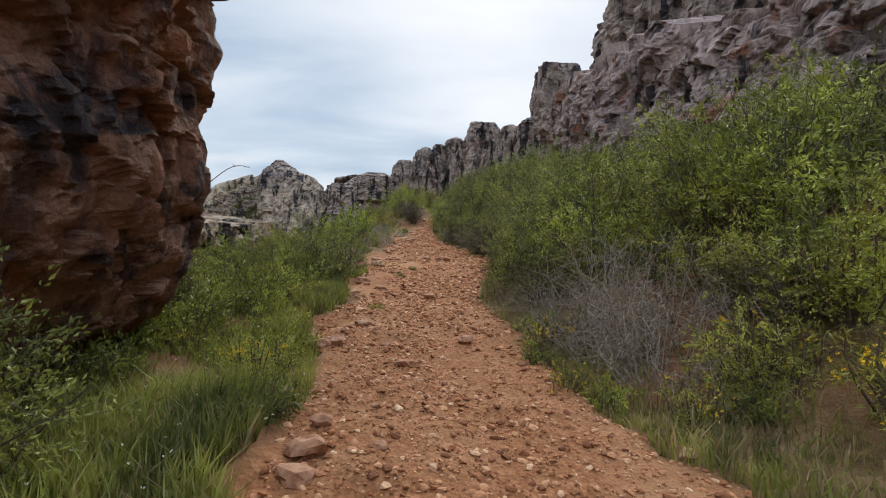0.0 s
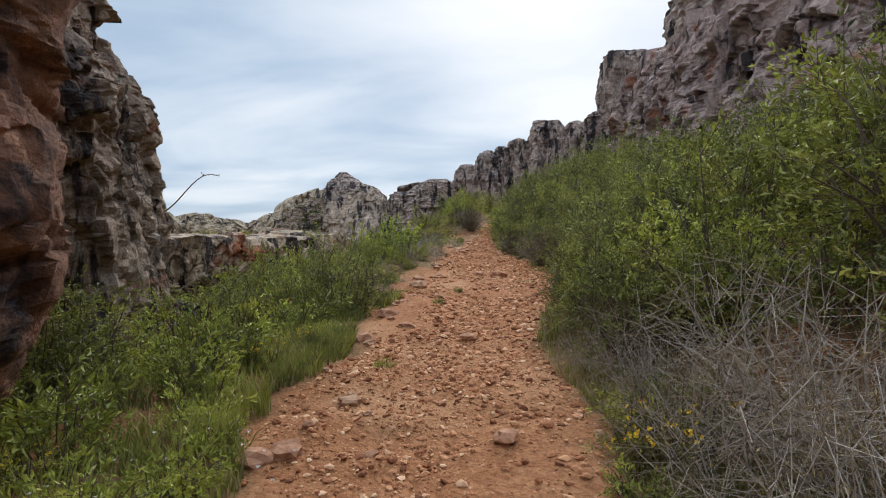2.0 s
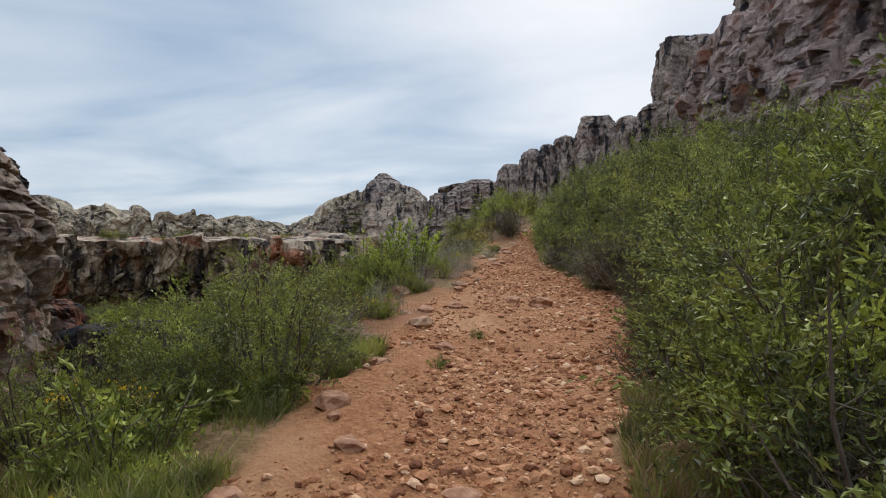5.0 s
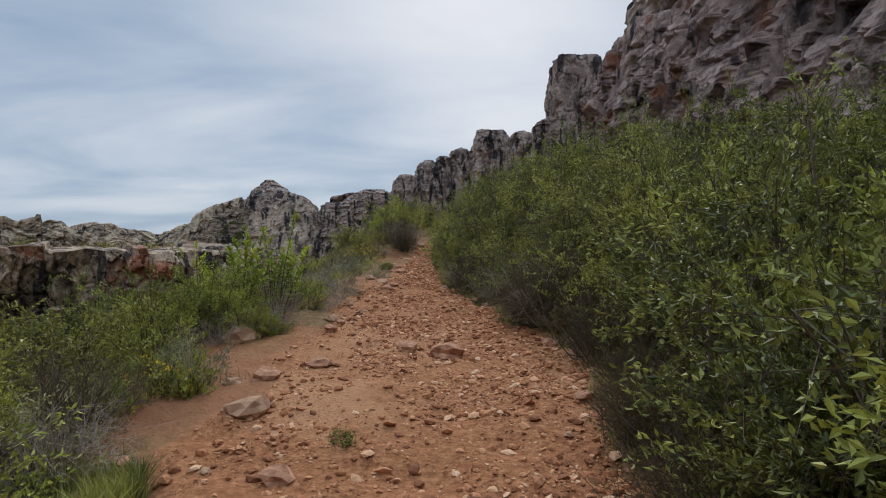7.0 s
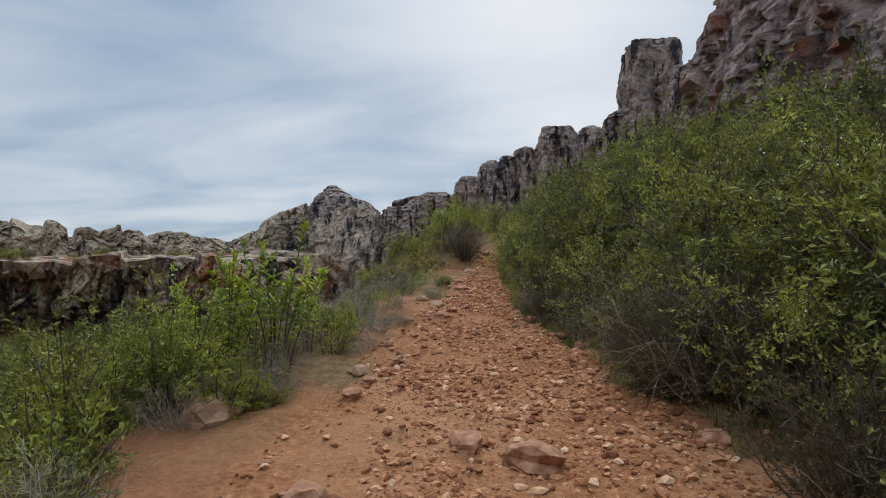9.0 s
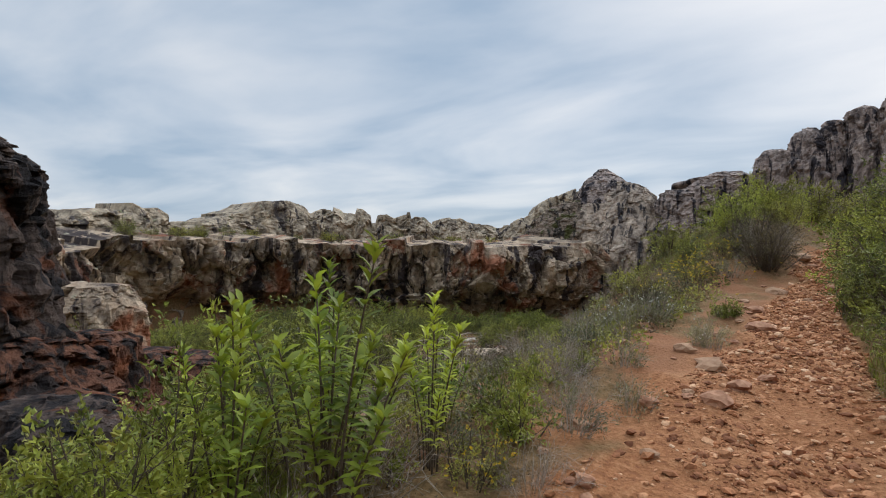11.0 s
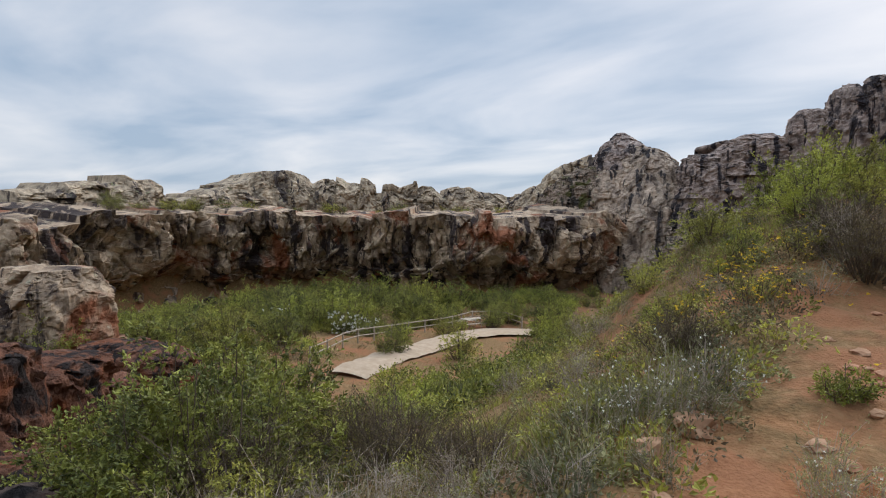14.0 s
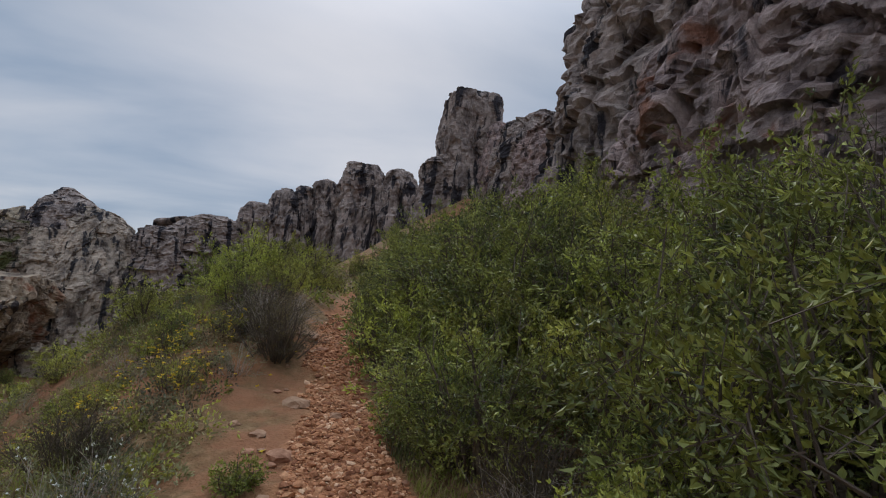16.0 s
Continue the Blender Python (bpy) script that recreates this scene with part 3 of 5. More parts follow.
def broad_leaves(rs, pos, way, length, width):
    """Pointed leaves that arch over, three pairs of points along the rib."""
    n = len(pos)
    way = way / (np.linalg.norm(way, axis=1)[:, None] + 1e-9)
    side = np.cross(way, [0, 0, 1.0]) + rs.normal(0, 0.15, (n, 3))
    side /= np.linalg.norm(side, axis=1)[:, None] + 1e-9
    up = np.cross(side, way)
    ln, wd = (length * rs.uniform(0.6, 1.3, n))[:, None], (width * rs.uniform(0.8, 1.2, n))[:, None]
    rows = [pos]
    for t, w, dip in ((0.3, 0.42, 0.02), (0.65, 0.5, -0.05)):
        rib = pos + way * ln * t + up * ln * dip
        rows += [rib + side * wd * w + up * wd * 0.18, rib, rib - side * wd * w + up * wd * 0.18]
    rows.append(pos + way * ln - up * ln * 0.20)
    v = np.stack(rows, 1).reshape(-1, 3)
    k = np.arange(n)[:, None] * 8
    f = (k + [0, 1, 2]).tolist() + (k + [0, 2, 3]).tolist() + (k + [1, 4, 5, 2]).tolist() + (k + [2, 5, 6, 3]).tolist() + (k + [4, 7, 5]).tolist() + (k + [5, 7, 6]).tolist()
    return v, f


def put(x, y, turn=0.0, scale=1.0, sink=0.04, tilt=0.0):
    z = float(ground_z(x, y)) - sink
    return pose(float(x), float(y), z, tilt, 0, turn) @ Matrix.Scale(scale, 4)


def boulder_mesh(name, seed, mat, flat=0.6, detail=2):
    bm = bmesh.new()
    bmesh.ops.create_icosphere(bm, subdivisions=detail, radius=1.0)
    c = np.array([v.co for v in bm.verts])
    v1, e1 = cells(c[:, 0] * 1.2 + seed, c[:, 1] * 1.2, c[:, 2] * 1.2)
    r = 1 + 0.22 * v1 + 0.18 * fbm(c[:, 0] * 1.5, c[:, 1] * 1.5, c[:, 2] * 1.5 + seed, 3)
    for v, k in zip(bm.verts, r):
        v.co = Vector((v.co.x * k, v.co.y * k * 0.8, v.co.z * k * flat))
    me = bpy.data.meshes.new(name)
    bm.to_mesh(me); bm.free()
    me.materials.append(mat)
    return me


# ---- ground ----
def spread(parts):
    return np.unique(np.round(np.concatenate(parts), 4))


def build_ground():
    far = np.geomspace(1, 1400, 14)
    xs = spread([-62 - far, np.arange(-62, -8, 1.0), np.arange(-8, -3, 0.22), np.arange(-3, 3.4, 0.075), np.arange(3.4, 9, 0.22), np.arange(9, 42, 1.0), 42 + far])
    ys = spread([-10 - far, np.arange(-10, 1, 0.5), np.arange(1, 31, 0.085), np.arange(31, 40, 0.3), np.arange(40, 112, 1.0), 112 + far])
    gx, gy = np.meshgrid(xs, ys)
    z = ground_z(gx, gy)
    ob = mesh_object("ground", np.stack([gx, gy, z], -1).reshape(-1, 3), grid_faces(len(xs), len(ys)), M_EARTH, smooth=True)
    d = gx - np.interp(gy, CY, CX)
    patch = step(0.05, 0.4, vn3(gx * 0.6, gy * 0.6, 21) + 0.5 * vn3(gx * 2.2, gy * 2.2, 22)) * step(-4.0, -1.5, d) * (d < 0) * step(14, 18, gy) * (1 - step(31, 34, gy))
    bare = np.clip(np.maximum(on_trail(gx, gy), 0.9 * patch), 0, 1)
    at = ob.data.attributes.new("bare", "FLOAT", "POINT")
    at.data.foreach_set("value", bare.ravel().astype(np.float32))
    return tagged(ob, "red earth trail between dry turf and low scrub", "ground", kind="structure")


build_ground()


def build_lower_path():
    c = smooth_line([(-21.6, 38.5), (-22.3, 43), (-23.3, 49), (-24.0, 54), (-22.6, 57.5), (-19.5, 61)], 90)
    t = np.gradient(c, axis=0); t /= np.linalg.norm(t, axis=1)[:, None]
    nr = np.stack([t[:, 1], -t[:, 0]], 1)
    rows = []
    for k in np.linspace(-1.0, 1.0, 9):
        w = 1.3 * k * (1 + 0.08 * vn3(c[:, 1] * 0.7, 0 * c[:, 1] + k, 0 * c[:, 1]))
        p = c + nr * w[:, None]
        rows.append(np.stack([p[:, 0], p[:, 1], ground_z(c[:, 0], c[:, 1]) + 0.24 - 0.14 * abs(k) ** 2], 1))
    return tagged(mesh_object("lower_path", np.vstack(rows), grid_faces(90, 9), M_SAND, smooth=True), "pale sandy footpath across the valley floor", "path", kind="structure")


build_lower_path()

# ---- rock faces ----
tagged(rock_wall("quarry_cliff", [(-44, 16, -5, 2.0), (-47.5, 24, -5, 2.4), (-50, 31, -6, 2.6), (-53.5, 41, -6.5, 3.1), (-55, 51, -7, 3.4), (-51.5, 62, -7.5, 3.5), (-42.4, 68.4, -7.5, 3.5), (-34, 74.2, -7.5, 3.4), (-29, 80, -7.5, 3.6), (-26, 88, -7.5, 4.5)], M_CLIFF, 640, 110, -1.3, 4.0, 1.6, 2.1, 0.45, 14, 3, 0.06, 3.0),
       "pale quarry cliff with dark streaks and red iron stains", "cliff")
tagged(rock_wall("upper_cliff", [(-52, 20, 1, 3.5), (-60.5, 31.7, 1, 3.6), (-65, 39, 2, 5.4), (-67.5, 50, 2, 7.0), (-68, 57, 2, 5.4), (-68, 62, 2, 7.2), (-67.5, 69, 2, 9.6), (-59, 79, 2, 8.2), (-52, 85, 2, 8.0), (-46.8, 90, 2, 7.0), (-40, 94, 2, 8.2), (-34, 98, 2, 12.4), (-27, 103, 2, 13), (-20, 106, 2, 9)], M_TERRACE, 520, 60, 3.2, 2.6, 0.85, 1.3, 0.75, 9, 5, 0.0),
       "weathered pale rock terrace above the quarry rim", "cliff")
tagged(rock_wall("ridge_wall", [(-21, 90, -6, 7), (-17.4, 87.5, -6, 9.0), (-10.7, 88, -5, 12.2), (-6, 92.5, -5, 12.4), (-2.7, 94, -4, 13.0), (3.4, 94.5, -4, 14.6), (9, 92.5, 0, 15.6), (12.3, 88, 2, 18.6), (13.7, 78, 4, 19.4), (14.8, 68, 6, 18.0), (16.2, 61, 6, 20.8), (17, 56, 6, 19.6), (17, 51, 6, 19.0), (17.5, 46, 6, 19.5)], M_RIDGE, 420, 80, 5.0, 2.4, 0.8, 1.8, 0.9, 8, 9),
       "dark jagged rock ridge along the hilltop", "ridge")
tagged(rock_wall("rock_slope", [(-16, 80, -6, 5), (-9, 82, -5, 9), (-2, 84, -4, 12), (5, 82, -3, 14), (10, 75, -2, 14.5), (13, 66, -2, 14), (14.5, 58, -2, 15), (15, 51, -2, 15.5), (16, 45, -1, 15)], M_SLOPE, 320, 80, 12.0, 2.4, 0.85, 0.8, 0.5, 6, 41),
       "weathered rock slope with scrub below the ridge", "rock slope")
tagged(rock_wall("hill_cliff", [(18, 53, 9, 22), (13.6, 47, 9, 22.5), (12.2, 43.2, 9, 22), (13.6, 37, 9, 24), (17, 28, 9, 25), (20, 15, 9, 25), (23, -2, 9, 25), (26, -16, 8, 24)], M_RIDGE, 380, 80, 2.4, 3.2, 0.9, 1.2, 0.9, 10, 12),
       "grey layered rock cliff high on the hillside", "cliff")
tagged(rock_wall("brow_cliff", [(18, 37.5, 4, 10.4), (11, 35.0, 3.0, 9.8), (7.2, 32.6, 2.2, 9.4), (5.9, 30.4, 2.2, 9.4), (5.7, 27.8, 2.2, 9.6), (5.8, 24, 2.2, 9.5), (6.2, 18, 1.8, 8.4), (7.2, 14, 1.6, 7.9), (8.6, 9, 1.8, 7.5), (10, 4, 1.8, 7.4), (12, -5, 1.5, 7), (14, -14, 1.5, 6.6)], M_BROW, 640, 110, 1.2, 1.9, 0.40, 0.7, 0.4, 6, 2, 0.20, 0.4),
       "dark purple-grey overhanging rock brow above the scrub", "cliff")

tagged(rock_stack("boulder", (-4.55, 3.9), 2.55, 2.7, [(-1.4, 0.72, 0, 0), (-0.2, 0.70, 0, 0), (0.35, 0.72, 0, 0), (0.8, 0.90, 0, 0), (1.3, 0.97, 0, 0), (1.9, 1.01, 0.06, 0), (2.4, 1.0, 0.06, 0), (3.0, 1.0, 0.12, 0), (4.2, 1.04, 0.28, 0), (5.5, 1.05, 0.45, 0.1), (6.6, 0.9, 0.4, 0)], M_BOULDER, 330, 200, 4.0, -6, 1.3, 0.18, 0.7, 4),
       "huge red-brown overhanging boulder with dark varnish", "boulder")

def rock_group(name, label, pieces):
    """One standing rock made of several masses; each is a part."""
    root = new(name)
    for ob, note in pieces:
        ob.parent = root
        ob["label"] = note
    return tagged(root, label, "rock")


rock_group("rock_outcrop", "jagged brown and grey rock outcrop", [
    (rock_stack("rock_face", (-7.0, 9.0), 2.8, 2.0, [(-3.2, 1.15, 0, 0), (1.0, 1.0, 0, 0), (2.4, 0.98, 0, 0), (3.8, 0.95, 0, -0.1), (5.0, 0.86, -0.1, -0.3), (6.8, 0.7, -0.3, -0.5)], M_OUTCROP, 260, 180, 3.2, 8, 1.0, 0.26, 1.5, 6), "jagged rock face"),
    (rock_stack("leaning_slab", (-4.7, 9.6), 0.75, 0.9, [(-2.4, 1.3, 0, 0), (0.8, 1.1, -0.1, 0), (2.6, 0.95, -0.25, 0), (3.6, 0.6, -0.4, 0), (4.0, 0.35, -0.5, 0)], M_OUTCROP, 90, 90, 3.4, 14, 0.55, 0.14, 1.6, 7), "pale slab leaning on it"),
    (rock_stack("foot_block", (-5.0, 8.2), 0.8, 0.7, [(-2.4, 1.3, 0, 0), (0.2, 1.1, 0, 0), (1.1, 0.9, -0.1, 0), (1.5, 0.5, -0.2, 0)], M_DARKROCK, 80, 60, 3.0, 30, 0.55, 0.14, 1.0, 9), "dark block at its foot")])
rock_group("rock_outcrop", "pale weathered rock outcrop beside the boulder", [
    (rock_stack("rock_face", (-7.9, 11.1), 2.7, 1.5, [(-3.5, 1.2, 0, 0), (0.8, 1.0, 0, 0), (2.4, 0.98, 0, 0), (3.2, 0.8, -0.1, 0), (4.3, 0.6, -0.5, -0.2)], M_OUTCROP, 170, 120, 3.0, 4, 0.9, 0.24, 1.3, 8), "pale weathered face"),
    (rock_stack("step_block", (-5.6, 11.3), 0.8, 0.7, [(-3.0, 1.3, 0, 0), (0.4, 1.1, 0, 0), (1.6, 0.9, -0.1, 0), (2.1, 0.5, -0.2, 0)], M_OUTCROP, 80, 60, 3.2, 10, 0.6, 0.15, 1.2, 10), "lower step of rock")])
rock_group("rock_peak", "tall fluted grey limestone peak with a dark capstone", [
    (rock_stack("rock_face", (-25.4, 94.5), 8.4, 5.0, [(-8, 1.35, -2.0, 0), (-2, 1.3, -2.0, 0), (3, 1.25, -1.9, 0), (6.5, 1.06, -0.9, 0), (9, 0.84, 0.4, 0), (11, 0.66, 0.9, 0), (12.4, 0.50, 0.8, 0), (13.2, 0.36, 0.4, 0)], M_PEAK, 280, 180, 2.8, -12, 2.4, 0.62, 2.4, 17), "grey fluted limestone face"),
    (rock_stack("capstone", (-26.4, 95.0), 2.5, 2.0, [(10, 1.9, 0.5, 0), (12.4, 1.45, 0.3, 0), (13.8, 0.95, 0, 0), (14.8, 0.5, -0.2, 0), (15.5, 0.2, -0.3, 0)], M_RIDGE, 110, 80, 3.0, 10, 1.3, 0.30, 1.0, 18), "dark capstone"),
    (rock_stack("shoulder", (-22.2, 94.2), 3.1, 2.6, [(2, 1.35, 0, 0), (8, 1.15, 0, 0), (10.6, 1.0, 0, 0), (12.0, 0.8, -0.2, 0), (12.8, 0.5, -0.5, 0)], M_PEAK, 120, 110, 3.2, -6, 1.6, 0.40, 2.2, 20), "vertical rock shoulder"),
    (rock_stack("terrace", (-32.5, 92.5), 5.2, 3.6, [(0, 1.3, 0, 0), (5, 1.15, 0.4, 0), (7.5, 0.9, 1.0, 0), (9.4, 0.6, 1.8, 0), (10.6, 0.3, 2.6, 0)], M_SLOPE, 140, 90, 2.6, 8, 1.8, 0.45, 0.8, 25), "scrubby sloping terrace")])
rock_group("dark_outcrop", "dark overhanging rock outcrop with a rust-red foot", [
    (rock_stack("rock_face", (-18.2, 17.4), 3.4, 3.5, [(-5.5, 1.75, 0.4, 0.8), (-3, 1.45, 0.3, 0.5), (0, 1.12, 0.1, 0.2), (2.5, 1.0, 0, 0), (4.6, 1.0, 0, 0), (5.6, 0.85, 0.1, -0.5), (6.6, 0.62, 0.3, -1.2), (8.2, 0.45, 0.4, -1.8)], M_DARKROCK, 230, 150, 3.0, 12, 1.7, 0.45, 1.1, 14), "dark varnished rock face"),
    (rock_stack("overhang", (-17.0, 18.9), 1.5, 1.4, [(0.6, 0.5, -0.6, -0.6), (2.0, 0.95, -0.1, -0.1), (3.6, 1.05, 0.1, 0.1), (4.7, 1.0, 0.1, 0.0), (5.2, 0.7, -0.1, -0.2)], M_DARKROCK, 120, 90, 3.2, 20, 0.9, 0.25, 1.0, 15), "jutting dark block"),
    (rock_stack("red_foot", (-16.4, 20.0), 2.7, 2.2, [(-5.5, 1.5, 0.6, 0.5), (-3, 1.25, 0.3, 0.3), (-1.0, 1.0, 0, 0), (0.4, 0.75, -0.3, -0.3), (1.2, 0.4, -0.5, -0.5)], M_RUST, 150, 100, 2.8, 30, 1.0, 0.30, 1.2, 16), "rust-red crumbling foot")])
rock_group("rock_dome", "rounded dark limestone dome on the skyline", [
    (rock_stack("dome", (-11.5, 91), 6.0, 3.5, [(1, 1.2, 0, 0), (7, 1.05, 0, 0), (9.6, 0.9, 0, 0), (11.2, 0.7, 0.6, 0), (12.4, 0.4, 0.8, 0)], M_RIDGE, 180, 100, 2.6, 4, 2.0, 0.50, 0.7, 19), "dark rounded rock"),
    (rock_stack("slab", (-9.6, 90.2), 3.2, 2.4, [(8.5, 1.15, 0, 0), (11.4, 1.05, 0, 0), (12.6, 0.9, 0.2, 0), (13.3, 0.5, 0.4, 0)], M_RIDGE, 110, 70, 3.4, 8, 1.4, 0.30, 0.5, 29), "bedded slab on top"),
    (rock_stack("ledge", (-14.6, 89.6), 2.6, 2.2, [(6, 1.2, 0, 0), (9.4, 1.0, 0, 0), (10.6, 0.85, 0, 0), (11.2, 0.5, 0, 0)], M_RIDGE, 100, 60, 3.4, -8, 1.3, 0.30, 0.5, 30), "lower bedded ledge")])
for at, rx, ry, z0, z1, sq, turn, sd, tp in (((-4.6, 92.5), 1.9, 2.0, 7, 16.0, 3, 10, 27, 0.6), ((-1.4, 92.5), 1.6, 2.0, 8, 18.2, 3, 10, 21, 0.6), ((1.2, 93.2), 1.3, 1.6, 9, 19.0, 3, -8, 22, 0.6), ((4.0, 92.8), 1.6, 1.8, 9, 20.2, 3, 5, 23, 0.5),
                                  ((8.4, 91.0), 2.7, 2.3, 9, 22.4, 4.5, 4, 24, 0.95), ((12.6, 86.0), 1.9, 2.0, 9, 21.2, 3.5, 12, 26, 0.6)):
    h = z1 - z0
    tagged(rock_stack("rock_pillar", at, rx, ry, [(z0, 1.2, 0, 0), (z0 + 0.5 * h, 1.1, 0, 0), (z0 + 0.75 * h, 1.0, 0, 0), (z0 + 0.9 * h, 0.9, 0, 0), (z0 + 0.96 * h, 0.78, 0, 0), (z1, tp * 0.75, 0, 0)], M_RIDGE, 90, 80, sq, turn, 1.7, 0.40, 1.8, sd),
           "dark fluted limestone pillar on the ridge", "rock", "pillars on the ridge")
rock_group("rock_tower", "tall square dark rock tower standing on the ridge", [
    (rock_stack("column", (15.0, 66.4), 2.5, 2.2, [(8, 1.25, 0.4, 0), (14.0, 1.12, 0.3, 0), (17, 1.0, 0.1, 0), (20.6, 0.98, 0, 0), (23.2, 0.95, 0.1, 0), (24.1, 0.86, 0.25, 0)], M_RIDGE, 200, 150, 6.0, 6, 1.6, 0.30, 2.4, 31), "dark vertical column"),
    (rock_stack("side_block", (17.2, 64.4), 1.5, 1.4, [(8, 1.3, 0, 0), (15, 1.15, 0, 0), (19, 1.0, 0, 0), (20.6, 0.8, 0, 0), (21.2, 0.5, 0, 0)], M_BROW, 100, 100, 4.0, 12, 1.0, 0.22, 1.8, 32), "paler brown block against its side"),
    (rock_stack("plinth", (13.4, 66.8), 2.6, 2.4, [(6, 1.3, 0, 0), (13, 1.15, 0, 0), (16.6, 0.95, 0, 0), (17.8, 0.6, 0, 0)], M_RIDGE, 110, 80, 3.4, -10, 1.2, 0.30, 1.0, 34), "broken rock at its foot")])
rock_group("rock_shoulder", "rough rock shoulder between tower and cliff", [
    (rock_stack("rock_mass", (18.2, 57.5), 3.4, 4.5, [(6, 1.2, 0, 0), (13, 1.1, 0, 0), (17.0, 0.95, 0, 0), (19.0, 0.7, 0, 0)], M_RIDGE, 160, 110, 3, 0, 1.7, 0.4, 1.0, 44), "rough layered rock"),
    (rock_stack("buttress", (16.6, 54.0), 2.0, 2.2, [(6, 1.3, 0, 0), (12, 1.1, 0, 0), (15.4, 0.9, 0, 0), (16.8, 0.55, 0, 0)], M_BROW, 100, 80, 3.2, 14, 1.2, 0.3, 0.9, 49), "lower brown buttress")])
tagged(rock_stack("rock_column", (-35.5, 29.5), 3.2, 2.2, [(-7, 1.2, 0, 0), (-3, 1.05, 0, 0), (-1, 0.95, 0, 0), (0.3, 0.7, 0, 0)], M_CLIFF, 120, 80, 3, 20, 1.6, 0.4, 2.0, 33),
       "pale fluted rock column on the quarry floor", "rock")
for at, rx, ry, z1, sd in (((-11.6, 22.0), 1.5, 1.1, -0.85, 38), ((-13.2, 20.6), 1.9, 1.3, -0.55, 39), ((-16.6, 22.6), 1.5, 1.2, 0.3, 40), ((-19.4, 24.8), 2.0, 1.3, -0.9, 41), ((-22.5, 26.0), 3.2, 1.6, -2.0, 35), ((-26.5, 30.0), 4.0, 1.8, -2.6, 36), ((-18.5, 23.0), 2.2, 1.6, -1.7, 37)):
    z0 = float(land(*at)) - 1
    tagged(rock_stack("red_rock", at, rx, ry, [(z0, 1.2, 0, 0), ((z0 + z1) / 2, 1.0, 0, 0), (z1 - 0.3, 0.8, 0, 0), (z1, 0.5, 0, 0)], M_RUST, 110, 60, 2.6, 15, 1.3, 0.3, 1.0, sd),
           "low rust-red rock bank in the scrub", "rock", "rust-red rocks")

for at, rx, ry, z1, sd in (((-9.0, 21.3), 0.75, 0.55, -0.15, 45), ((-9.6, 19.2), 0.8, 0.7, 0.05, 46), ((-11.4, 19.6), 1.2, 0.9, -0.1, 47), ((-10.2, 20.4), 0.6, 0.5, -0.3, 48)):
    z0 = min(float(land(*at)), z1) - 0.9
    tagged(rock_stack("dark_rock", at, rx, ry, [(z0, 1.25, 0, 0), ((z0 + z1) / 2, 1.05, 0, 0), (z1 - 0.15, 0.85, 0, 0), (z1, 0.55, 0, 0)], M_DARKROCK, 90, 50, 2.8, 20, 0.8, 0.2, 0.9, sd),
           "broken dark brown rock on the steep slope", "rock", "dark rocks on the slope")

# ---- shrubs: one of each kind, then copies ----
rs = np.random.RandomState(11)
KINDS = {
    "bright": [shrub("leafy_shrub", 100 + k, 1.5, 1.6, 20, 10, 17, 0.066, 0.030, L_BRIGHT, label="bright green leafy shrub on the bank beside the trail") for k in range(3)],
    "dark": [shrub("dense_shrub", 110 + k, 1.7, 1.7, 23, 10, 18, 0.060, 0.026, L_DARK, low=0.25, reach=0.36, upright=0.1, label="dense dark green shrub with bare lower stems") for k in range(3)],
    "olive": [shrub("olive_shrub", 120 + k, 1.4, 1.5, 20, 10, 18, 0.060, 0.031, L_OLIVE, reach=0.34, upright=0.15, label="olive green shrub with yellowing leaves") for k in range(3)],
    "dry": [shrub("dry_bush", 130 + k, 0.85, 1.5, 40, 9, 5, 0.042, 0.008, L_BROWN, M_TWIG, reach=0.42, low=0.1, upright=0.1, label="dry brown twiggy bush", category="bush") for k in range(2)],
    "herb": [shrub("herb_clump", 140 + k, 0.55, 0.7, 22, 4, 8, 0.05, 0.010, L_GREY, M_TWIG, reach=0.22, upright=0.9, label="grey-green aromatic herb clump", category="herb") for k in range(2)],
    "white": [shrub("herb_clump", 150 + k, 0.6, 0.6, 22, 4, 8, 0.05, 0.009, L_GREY, M_TWIG, reach=0.2, upright=1.2, flowers=(M_WHITE, 14, 0.014), label="grey-green herb with small white flower heads", category="herb") for k in range(2)],
    "yellow": [shrub("flowering_shrub", 160 + k, 0.7, 0.8, 20, 6, 12, 0.05, 0.012, L_OLIVE, reach=0.22, flowers=(M_YELLOW, 22, 0.022), label="low shrub dotted with yellow flowers", category="shrub") for k in range(2)],
    "low": [shrub("low_plant", 170 + k, 0.5, 0.7, 15, 5, 11, 0.062, 0.026, L_BRIGHT, reach=0.25, label="low fresh green plant at the trail edge", category="plant") for k in range(2)],
    "thick": [shrub("bushy_shrub", 190 + k, 2.3, 2.9, 40, 11, 19, 0.076, 0.040, [L_OLIVE, L_BRIGHT, L_DARK][k], reach=0.26, low=0.2, label=["large rounded olive bush on the valley side", "large rounded bright green bush on the valley side", "large rounded dark green bush on the valley side"][k]) for k in range(3)],
    "brush": [shrub("brown_brush", 200 + k, 0.9, 1.5, 52, 10, 14, 0.036, 0.008, L_HEATH, reach=0.34, low=0.08, upright=0.6, label="dark brown heath brush along the trail edge", category="brush") for k in range(2)],
    "bloom": [shrub("white_flowering_bush", 210 + k, 1.7, 2.2, 26, 10, 12, 0.09, 0.045, L_DARK, reach=0.26, flowers=(M_WHITE, 110, 0.075), label="dark green bush covered with white blossom") for k in range(1)],
    "sapling": [sapling(180 + k, 1.6, 11, 0.6) for k in range(3)],
}
KINDS["dusk"] = [KINDS["thick"][2]]
used = set()


